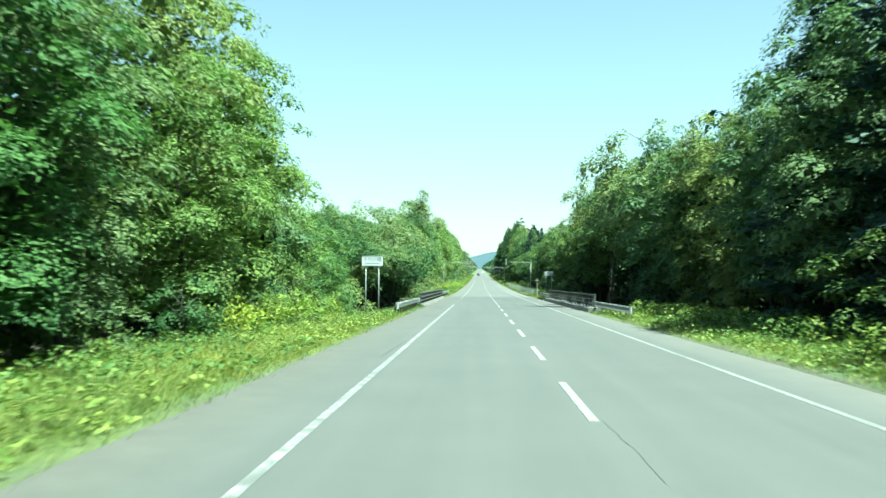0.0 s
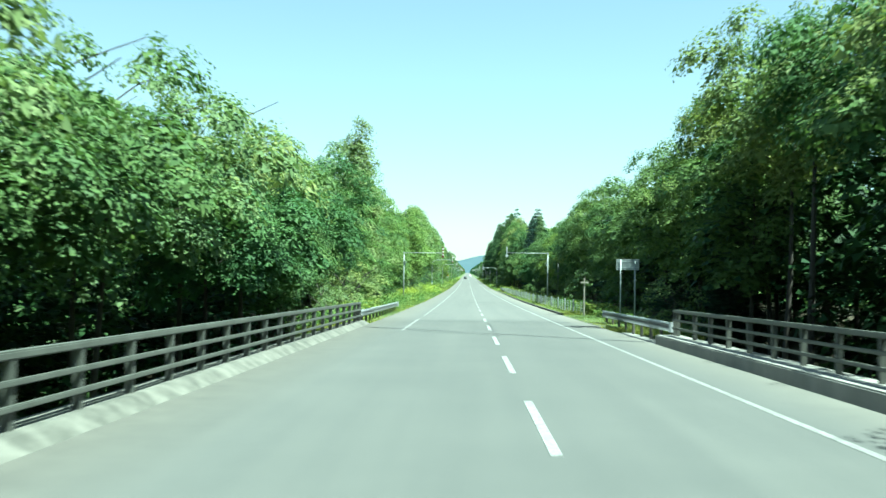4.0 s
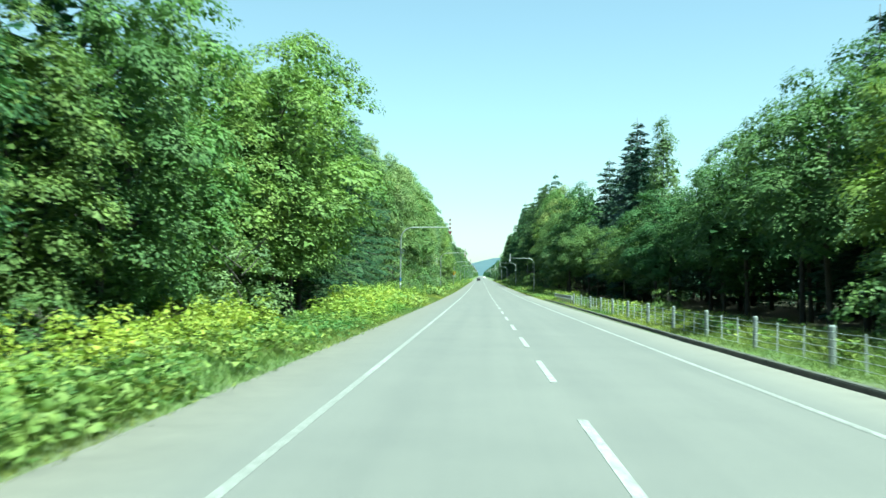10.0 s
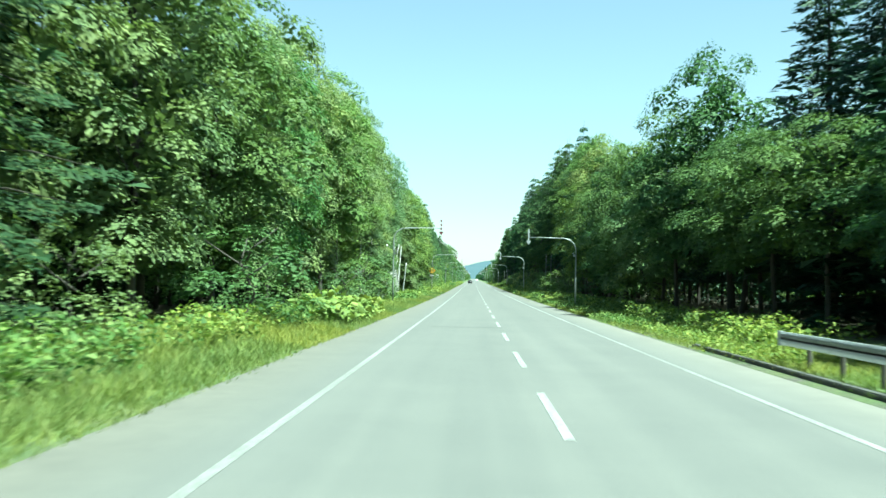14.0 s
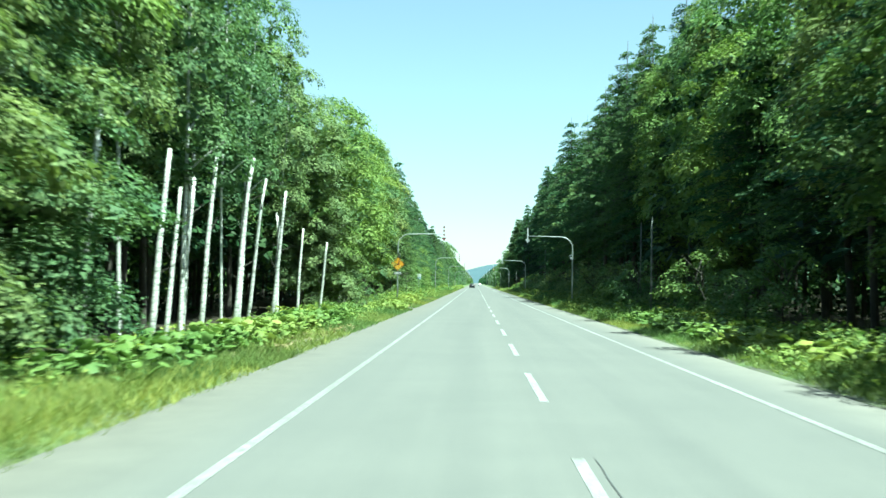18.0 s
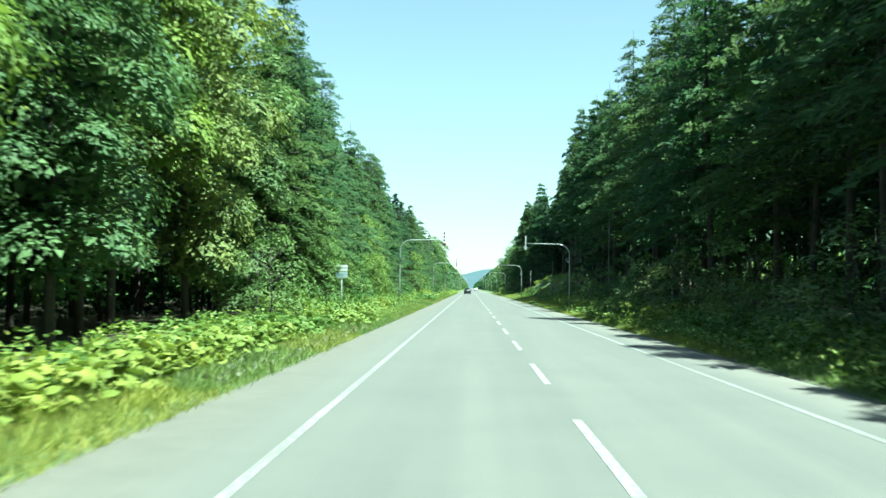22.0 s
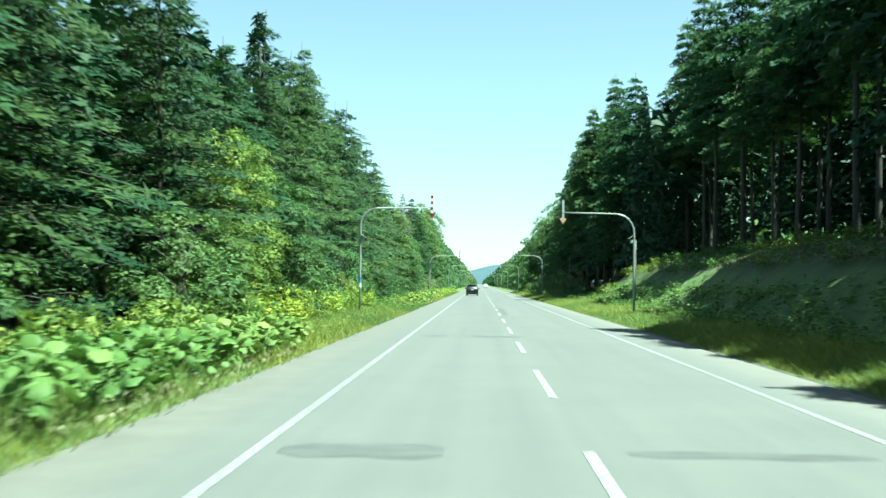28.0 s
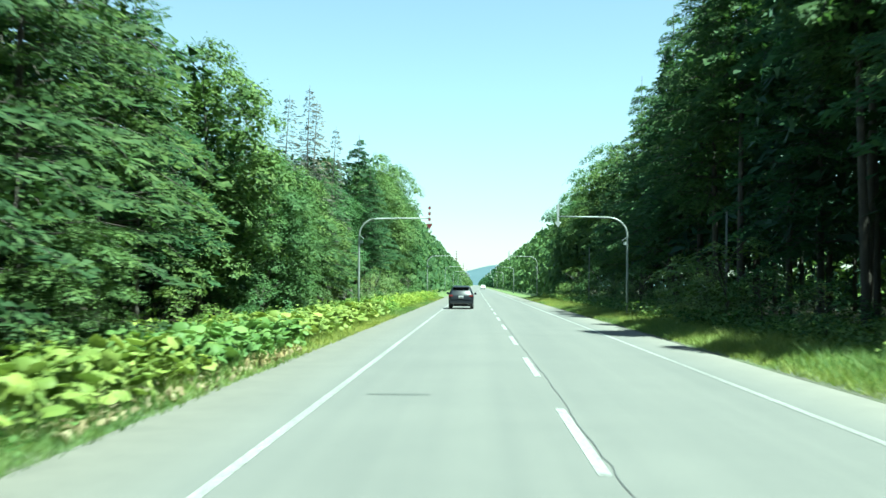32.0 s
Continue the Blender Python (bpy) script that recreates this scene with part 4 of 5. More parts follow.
# Single trees that stand out
plant(HI["cone"][0], -11.2, 144, 16.8, 16, rng, 1.15)
plant(HI["cone"][0], 12.6, 246, 14.5, 16, rng, .9)
for x, y, h in ((-10.6, 331.5, 8.5), (-11.2, 336, 9.5), (-11.6, 340.5, 8), (-12.0, 343.5, 9), (-11.5, 389, 8)):
    plant(HI["low"][2], x, y, h, 14, rng)
for x, y, h in ((-10.1, 209, 11.5), (-10.4, 214.5, 13.2), (-10.8, 219, 13.0)):
    plant(HI["light"][0], x, y, h, 14, rng, 1.15)
for x, y, h in ((-12.2, 634, 12), (-12.6, 643, 13), (-12.2, 650, 15), (-12.8, 655, 15), (-12.4, 661, 14)):
    plant(HI["snag"][0], x, y, h, 18, rng)
plant(HI["spruce"][0], 14.5, 208, 13, 18, rng, 1.3)
for x, y, h in ((13.2, 105, 10.4), (12.4, 112.5, 11.2), (11.8, 119.5, 11.4)):
    plant(HI["shade"][0], x, y, h, 14, rng)
for x, y, h in ((13.6, 264, 17.5), (13.6, 259.5, 15.2), (14.4, 268.5, 16), (14.2, 287, 16.5), (14.6, 283, 15.2), (16, 235, 11)):
    plant(HI["spruce"][1], x, y, h, 18, rng, 1.3)
plant(HI["larch"][0], 14.8, 276, 14.5, 18, rng)
# Added spruce row: dark needles stand in for black shade under the crowns
for k in range(9):
    plant(HI["spruce"][k % 2], 13.4 + .7 * math.sin(2.1 * k), 110 + 4.4 * k, 6.4 + 1.2 * math.sin(1.7 * k), 18, rng, 1.5)
for x, y, h in ((-9.6, 541, 3.6), (-10.2, 552, 6.2), (-9.8, 590, 4.0), (-9.6, 606, 3.4), (-10.4, 630, 7.5), (-10.6, 636, 6.8)):
    plant(HI["low"][0], x, y, h, 14, rng, .9)
for x, y, h in ((-10.2, 478, 7.2), (-9.9, 483, 4.6), (-10.6, 452, 7.4), (-10.2, 545, 6.8), (-10.6, 473, 4.6), (-9.6, 578, 3.4), (-10.2, 39.5, 4.6), (-10.4, 158, 5.0)):
    plant(HI["low"][1], x, y, h, 14, rng, .8)
plant(HI["spruce"][0], 11.6, 20.5, 16, 18, rng, 1.15)
plant(HI["spruce"][1], 12.0, 15, 15.5, 18, rng)
# Leaning birch stems in a loose stand
STEMS = [birch_stem(k) for k in range(4)]
for k, y in enumerate((329, 333, 345, 347, 349, 350.5, 352.5, 354.5, 356, 358, 359.5, 361.5, 363, 366, 368, 371, 375, 382)):
    x = -11.0 + rng.uniform(-.5, .6)
    tall = k % 3 == 0
    src = HI["birch"][k % 2] if tall else STEMS[k % 4]
    b_ = plant(src, x, y, rng.uniform(15, 17) if tall else rng.uniform(4.6, 7.2), 17 if tall else 6, rng, rng.uniform(.7, .95))
    b_.matrix_basis = b_.matrix_basis @ Euler((rng.normal() * .03, (.03 if tall else .07) + rng.normal() * .03, 0)).to_matrix().to_4x4()
for k, src in enumerate(STEMS):
    src.matrix_basis = Matrix.Translation((-11.6, 346.2 + 9.1 * k, ground_z(-11.6, 346 + 9 * k))) @ Euler((.03 * k, .08, k)).to_matrix().to_4x4()

# Shrubs along the foot of the trees
for side in (-1, 1):
    y = -40.0
    while y < 700:
        y += rng.uniform(1.8, 4.6)
        if (side < 0 and (322 < y < 386 or 214 < y < 250 or 406 < y < 434 or 34 < y < 40 or 383 < y < 394)) or (52 < y < 100):
            continue
        if side > 0 and (y < 350 and rng.random() < .8 or 515 < y < 615):
            continue
        if side < 0 and rng.random() < (.8 if 100 < y < 215 or 286 < y < 322 else .5):
            continue
        x = side * (9.3 + rng.uniform(-.7, 1.1))
        s = rng.uniform(.45, 1.15)
        g = s * rng.uniform(.9, 1.3)
        copy_thing(SHRUBS[int(rng.integers(3))], Matrix.Translation((x, y, ground_z(x, y))) @ Matrix.Rotation(rng.random() * 6.28, 4, 'Z') @ Matrix.Diagonal((g, g, s, 1)))

# The tree models themselves stand among the others, behind the start
for n_, src in enumerate([s for v in HI.values() for s in v] + SHRUBS):
    x, y = (-1) ** n_ * (14 + 3 * (n_ % 3)), -60 - 3.2 * n_
    src.matrix_basis = Matrix.Translation((x, y, ground_z(x, y)))


def far_woods(side, y0, y1, n, size, seed):
    """Dense far woods: a ragged bank of leaf clumps along the road."""
    r = np.random.default_rng(seed)
    y = y0 + (y1 - y0) * r.random(n) ** 1.3
    t = r.random(n)
    hmax = np.array([tree_top(side * 13, v) for v in y]) * (.75 + .25 * np.sin(y * 1.1 + 2 * np.sin(y * .37)) ** 2)
    z = hmax * t ** .8
    x = side * (9.5 + 4.5 * t ** 2 + r.random(n) * 3)
    C = np.stack([x, y, z + np.array([zr(v) for v in y])], 1)
    N = np.stack([-side * np.ones(n), -.6 * np.ones(n), .5 * np.ones(n)], 1) + r.normal(size=(n, 3)) * .7
    me = leaves_mesh("far_woods", C, N, r.uniform(.6, 1.4, n) * size, .7, r)
    tagged(part("far_woods", me, NEEDLE_A if seed % 2 else LEAF_A), "dense green roadside woods far down the road", "woods", kind="stuff")


far_woods(-1, 725, 1200, 9000, 1.3, 1)
far_woods(1, 725, 1200, 9000, 1.3, 2)
far_woods(-1, 1200, 4100, 7000, 3.2, 3)
far_woods(1, 1200, 4100, 7000, 3.2, 5)


# ---- ground cover ----
def grass_tile(seed, W=3.6, L=10, n=8600, tall=(.1, .36), width=.015, clump=.4):
    r = np.random.default_rng(seed)
    x = r.random(n) * W
    y = r.random(n) * L
    h = r.uniform(*tall, n) * (.45 + .9 * np.abs(np.sin(x * 2.1 + 3 * np.sin(y * .9))) ** clump) * np.clip(.45 + x * .6, 0, 1)
    a = r.random(n) * 6.28
    lean = r.normal(size=(n, 2)) * .55 * h[:, None]
    w = width * r.uniform(.6, 1.5, n)
    dx, dy = np.cos(a) * w, np.sin(a) * w
    z0 = np.full(n, -.05)
    P = np.stack([np.stack([x - dx, y - dy, z0], 1), np.stack([x + dx, y + dy, z0], 1), np.stack([x + lean[:, 0], y + lean[:, 1], h], 1)], 1).reshape(-1, 3)
    return quads("grass", P, np.arange(3 * n).reshape(n, 3))


def round_leaf(c, s, turn, k):
    """A big rounded leaf: a dimple at the stalk, a raised middle and a drooping, wavy rim."""
    V = [tuple(Vector(c) + turn @ Vector((0, 0, -.12 * s)))]
    for ring, (rad_, z) in enumerate(((.55, .05), (1.0, -.16))):
        for i in range(9):
            a = (i + .5 * ring) / 9 * 2 * math.pi
            q = rad_ * (1 + .1 * math.sin(3 * a + k) - (.3 * ring if i == 0 else 0))
            V.append(tuple(Vector(c) + turn @ Vector((s * q * math.cos(a), s * q * math.sin(a), s * (z + .1 * ring * math.sin(4 * a + 1.7 * k))))))
    F = [(0, 1 + i, 1 + (i + 1) % 9) for i in range(9)]
    for i in range(9):
        j = (i + 1) % 9
        F += [(1 + i, 10 + i, 1 + j), (1 + j, 10 + i, 10 + j)]
    return V, F


def butterbur_tile(seed, W=3.0, L=10, n=760, size=(.12, .38), high=(.2, .95)):
    """Big rounded leaves, cupped and tilted, each on a stalk, lapping over one another."""
    r = np.random.default_rng(seed)
    V, F = [], []
    for k in range(n):
        cx, cy = r.random() * W, r.random() * L
        z = r.uniform(*high) * (.65 + .5 * abs(math.sin(cx * 1.3 + cy)))
        s = r.uniform(*size) / 2
        tilt = Euler((r.normal() * .5, r.normal() * .5 + (-.35 if cx < 1 else -.12), r.random() * 6.28)).to_matrix()
        o = len(V)
        v, f = round_leaf((cx, cy, z), s, tilt, k)
        V += v
        F += [tuple(o + i for i in q) for q in f]
        b_ = len(V)
        V += [(cx - .012, cy, -.1), (cx + .012, cy, -.1), (cx, cy, z)]
        F.append((b_, b_ + 1, b_ + 2))
    me = bpy.data.meshes.new("butterbur")
    me.from_pydata(V, [], F)
    me.shade_smooth()
    return me


def thicket_tile(seed, W=3.2, L=10, n=2600, high=1.5, leaf=.16, stems=45):
    """Upright stems carrying flat leaves in layers."""
    r = np.random.default_rng(seed)
    sx, sy = r.random(stems * 2) * W, r.random(stems * 2) * L
    k = r.integers(0, stems * 2, n)
    hh = high * (.55 + .45 * np.sin(sx * 1.9 + sy * .8) ** 2) * r.uniform(.75, 1.1, stems * 2)
    u = r.random(n) ** .7
    C = np.stack([sx[k] + r.normal(size=n) * .17 * (1.2 - .4 * u), sy[k] + r.normal(size=n) * .17, hh[k] * u], 1)
    N = np.stack([r.normal(size=n) * .45, r.normal(size=n) * .45, np.ones(n)], 1)
    return leaves_mesh("thicket", C, N, r.uniform(.6, 1.35, n) * leaf * 1.15, .8, r, .12, three=True)


TILES = {
    "grass": ([grass_tile(s) for s in (1, 2, 3)], GRASS, "grass_verge", "rough green grass on the road verge", "grass"),
    "tall": ([grass_tile(s, tall=(.2, .7), n=6200, width=.013) for s in (4, 5)], GRASS, "tall_grass", "tall seeding grass on the road verge", "grass"),
    "burr": ([butterbur_tile(s) for s in (6, 7, 8)], BUTTERBUR, "butterbur_patch", "large round pale green butterbur leaves beside the road", "butterbur"),
    "dry": ([butterbur_tile(s, n=420, size=(.07, .26), high=(.02, .16)) for s in (9, 10)], DRYLEAF, "withered_leaves", "withered pale brown butterbur leaves on the verge", "withered leaves"),
    "knot": ([thicket_tile(s) for s in (11, 12, 13)], KNOTWEED, "knotweed_thicket", "yellow-green leafy knotweed thicket beside the road", "knotweed"),
    "weed": ([thicket_tile(s, high=.95, leaf=.15, n=1950) for s in (14, 15, 16)], WEED, "weed_bank", "mixed green weeds on the road verge", "weeds"),
    "low": ([thicket_tile(s, high=.5, leaf=.115, n=2300, stems=70) for s in (17, 18)], WEED, "low_weeds", "low green weeds on the road verge", "weeds"),
}
for meshes, m_, *_ in TILES.values():
    for me in meshes:
        me.materials.clear()
        me.materials.append(m_)

rng = np.random.default_rng(77)


def cover(kind, x, y0, y1, scale=1.0, thick=1.0):
    """Lay tiles of one kind along the verge; x is the tile's edge nearer to the road."""
    meshes, m_, name, label, cat = TILES[kind]
    y = y0
    while y < y1:
        L = min(10, y1 - y)
        ob = new(name, meshes[int(rng.integers(len(meshes)))])
        side = 1 if x > 0 else -1
        za, zb = ground_z(x + side * .3, y + L / 2), ground_z(x + side * 3.2 * thick, y + L / 2)
        m = Matrix.Translation((x, y, za)) @ Euler((math.atan(slope(y)), 0, 0)).to_matrix().to_4x4() @ Matrix.Shear('XZ', 4, (0, 0)) @ Matrix.Diagonal((side * thick, L / 10, scale, 1))
        tilt = (zb - za) / (3.2 * thick * side)
        sh = Matrix(((1, 0, 0, 0), (0, 1, 0, 0), (tilt * side * thick / scale, 0, 1, 0), (0, 0, 0, 1)))
        ob.matrix_basis = m @ sh
        tagged(ob, label, cat, kind="stuff")
        y += 10


# Verge on the near side
cover("grass", -5.3, -50, 58, 0.9, 1.1)
cover("low", -5.9, -50, 36, 0.9, 1.0)
cover("low", -7.6, -50, 34, 1.2, 1.0)
cover("tall", -5.7, -50, 36, 0.5, 1.0)
cover("tall", -7.4, 0, 36, 0.7, 0.9)
cover("weed", -8.4, -50, 22, 0.9, 0.8)
cover("knot", -8.6, 14, 36, 1.1, 0.8)
cover("grass", -6.3, 58, 104, 0.7, 0.6)
cover("grass", -5.3, 103, 160, 0.8, 1.1)
cover("weed", -6.6, 104, 126, 1.2, 0.9)
cover("tall", -6.0, 126, 165, 0.8, 1.0)
cover("low", -5.8, 126, 156, 0.9, 1.0)
cover("weed", -6.4, 126, 152, 1.0, 1.0)
cover("weed", -7.6, 60, 104, 1.0, 1.0)
cover("weed", -5.7, 150, 176, 0.9, 1.1)
cover("low", -5.7, 150, 182, 0.9, 0.9)
cover("burr", -5.5, 156, 180, 0.5, 0.5)
cover("knot", -7.8, 174, 200, 0.8, 0.8)
cover("weed", -7.6, 150, 176, 1.0, 0.9)
cover("weed", -5.6, 176, 196, 0.9, 1.0)
cover("grass", -5.3, 160, 250, 0.8, 0.9)
cover("weed", -5.6, 194, 212, 0.65, 0.9)
cover("weed", -5.5, 206, 232, 0.45, 0.5)
cover("knot", -6.3, 218, 250, 0.95, 1.0)
cover("knot", -5.7, 206, 250, 0.72, 0.9)
cover("burr", -5.5, 231, 246, 0.75, 0.6)
cover("knot", -7.5, 222, 246, 1.05, 0.8)
cover("grass", -5.3, 250, 345, 0.9, 1.1)
cover("weed", -7.0, 246, 284, 1.1, 0.9)
cover("burr", -5.8, 282, 297, 0.95, 1.0)
cover("tall", -5.9, 297, 340, 0.55, 1.0)
cover("low", -7.4, 297, 340, 1.1, 0.9)
cover("tall", -6.8, 262, 300, 0.9, 0.9)
cover("burr", -6.5, 336, 366, 0.75, 0.9)
cover("dry", -5.9, 342, 362, 1.0, 0.9)
cover("dry", -5.7, 346, 360, 0.6, 0.5)
cover("weed", -7.6, 338, 368, 0.8, 0.8)
cover("grass", -5.3, 345, 388, 0.9, 1.2)
cover("burr", -5.6, 383, 388, 0.6, 0.8)
cover("grass", -6.0, 387, 394.5, 0.4, 1.0)
cover("dry", -5.6, 387, 395, 0.5, 0.9)
cover("low", -6.6, 366, 385, 1.2, 0.9)
cover("weed", -8.0, 366, 384, 1.0, 0.9)
cover("grass", -5.3, 393, 470, 0.8, 1.0)
cover("burr", -6.2, 393, 404, 0.6, 0.9)
cover("dry", -5.8, 393, 402, 1, 0.9)
cover("burr", -6.5, 408, 436, 0.7, 0.8)
cover("dry", -5.7, 414, 440, 1, 0.6)
cover("weed", -7.3, 404, 440, 1.0, 1.0)
cover("low", -6.0, 440, 470, 0.8, 1.0)
cover("weed", -7.6, 440, 470, 1.2, 0.9)
cover("burr", -5.9, 438, 446, 0.7, 0.8)
cover("weed", -8.2, 440, 500, 1.6, 0.9)
cover("tall", -5.6, 440, 512, 0.55, 1.1)
cover("low", -6.9, 466, 512, 0.8, 1.0)
cover("grass", -5.3, 470, 600, 0.9, 1.1)
cover("weed", -7.2, 470, 528, 1.1, 0.9)
cover("burr", -5.8, 520, 537, 0.85, 0.9)
cover("knot", -7.9, 540, 575, 1.0, 0.9)
cover("low", -6.2, 540, 572, 0.7, 1.0)
cover("weed", -7.8, 520, 545, 1.4, 0.8)
cover("dry", -5.6, 520, 534, 1, 0.6)
cover("tall", -5.8, 572, 598, 0.45, 1.0)
cover("low", -5.8, 572, 598, 0.8, 1.0)
cover("weed", -7.6, 572, 600, 0.9, 0.9)
cover("burr", -5.8, 594, 640, 0.85, 1.0)
cover("dry", -5.5, 596, 612, 1, 0.5)
cover("grass", -5.3, 600, 720, 0.8, 1.0)
cover("weed", -7.2, 600, 720, 1.1, 1.0)
cover("knot", -5.9, 640, 720, 0.7, 0.8)
# Verge on the far side
cover("grass", 5.25, -50, 44, 0.8, 1.1)
cover("weed", 7.2, -50, 46, 1.0, 0.9)
cover("low", 5.6, -30, 40, 0.9, 0.9)
cover("grass", 5.25, 98, 125, 0.8, 1.1)
cover("weed", 6.8, 96, 125, 0.7, 0.6)
cover("tall", 7.0, 44, 100, 0.8, 1.0)
cover("grass", 5.45, 124, 272, 0.6, 0.9)
cover("tall", 6.5, 120, 250, 0.8, 0.9)
cover("weed", 6.6, 118, 160, 0.9, 0.9)
cover("weed", 6.6, 160, 262, 0.7, 0.9)
cover("grass", 5.25, 272, 560, 0.7, 1.0)
cover("low", 5.5, 266, 345, 0.9, 0.9)
cover("burr", 7.2, 226, 240, 0.7, 0.6)
cover("weed", 6.9, 272, 345, 1.0, 1.0)
cover("tall", 5.6, 328, 346, 0.6, 0.8)
cover("burr", 6.0, 340, 368, 0.6, 1.0)
cover("weed", 6.8, 345, 400, 1.0, 1.0)
cover("low", 5.6, 366, 400, 1.2, 0.9)
cover("weed", 6.5, 400, 520, 1.1, 1.0)
cover("burr", 7.0, 455, 478, 0.8, 0.8)
cover("low", 5.5, 400, 470, 1.2, 0.9)
cover("tall", 5.7, 500, 560, 0.5, 0.9)
cover("tall", 5.6, 520, 720, 0.6, 1.0)
cover("grass", 5.25, 560, 720, 0.8, 1.0)
cover("weed", 7.6, 515, 625, 0.8, 0.7)
cover("weed", 9.4, 515, 625, 0.8, 0.7)
cover("weed", 11.4, 515, 625, 0.8, 0.7)
cover("weed", 13.4, 515, 625, 0.7, 0.7)
cover("weed", 6.8, 620, 720, 1.0, 1.0)
# Butterbur behind the board sign
cover("burr", -7.0, 451, 469, 0.8, 0.7)

# Two stands of butterbur close to the road, leaf by leaf
def leaf_mesh(k):
    V, F = round_leaf((0, 0, 0), .5, Matrix.Identity(3), k)
    n = len(V)
    V += [(-.02, 0, -.06), (.02, 0, -.06), (.0, .015, -1.4)]
    F.append((n, n + 1, n + 2))
    me = bpy.data.meshes.new("leaf")
    me.from_pydata(V, [], F)
    me.shade_smooth()
    me.materials.append(BUTTERBUR)
    return me


LEAVES = [leaf_mesh(k) for k in range(4)]
for y0, y1, x0, x1, n in ((229, 246, -5.6, -7.2, 240), (282, 296, -5.7, -8.0, 240)):
    stand = thing("butterbur_stand", upright(x0, y0, rel(x0, y0)), "stand of large round pale green butterbur leaves", "butterbur", "butterbur stands")
    for k in range(n):
        x, y = rng.uniform(x1, x0), rng.uniform(y0, y1)
        s = rng.uniform(.18, .44)
        lf = new("leaf", LEAVES[k % 4])
        lf.parent = stand
        lf.matrix_basis = Matrix.Translation((x - x0, y - y0, ground_z(x, y) - ground_z(x0, y0) + rng.uniform(.35, 1.0) * (.7 + .3 * abs(x - x0)))) @ Euler((rng.normal() * .55, .25 + rng.normal() * .5, rng.random() * 6.28)).to_matrix().to_4x4() @ Matrix.Diagonal((s, s, s, 1))

# Gravel turn-in on the near side
bm = bmesh.new()
vs = [bm.verts.new((x, y, zr(y) + .012 + rel(x, y) + .03)) for x, y in ((-5.0, 387.6), (-6.2, 388.2), (-8, 388.6), (-12, 388.9), (-12, 392), (-9, 392.4), (-7, 392.8), (-5.0, 394.4))]
bm.faces.new(vs)
GRAVEL = speckled("grey_gravel", (.085, .08, .064), (.15, .138, .112), 35, 1.5, .95, 0, .6)
tagged(part("pavement", bm, GRAVEL), "grey gravel turn-in between the weeds", "pavement", kind="structure")


# ---- roadside things ----
def arrow_head(s):
    """The striped marker and downward arrow, hung at the arm's end, facing -y."""
    bm = bmesh.new()
    v = [bm.verts.new((x, y, z)) for y in (-.03, .03) for x, z in ((-.165, .30), (.165, .30), (.165, .255), (0, 0), (-.165, .255))]
    bm.faces.new(v[:5])
    bm.faces.new(v[5:][::-1])
    for i in range(5):
        bm.faces.new((v[i], v[(i + 1) % 5], v[5 + (i + 1) % 5], v[5 + i]))
    bmesh.ops.bevel(bm, geom=bm.edges[:], offset=.008, segments=1, affect='EDGES')
    return bm


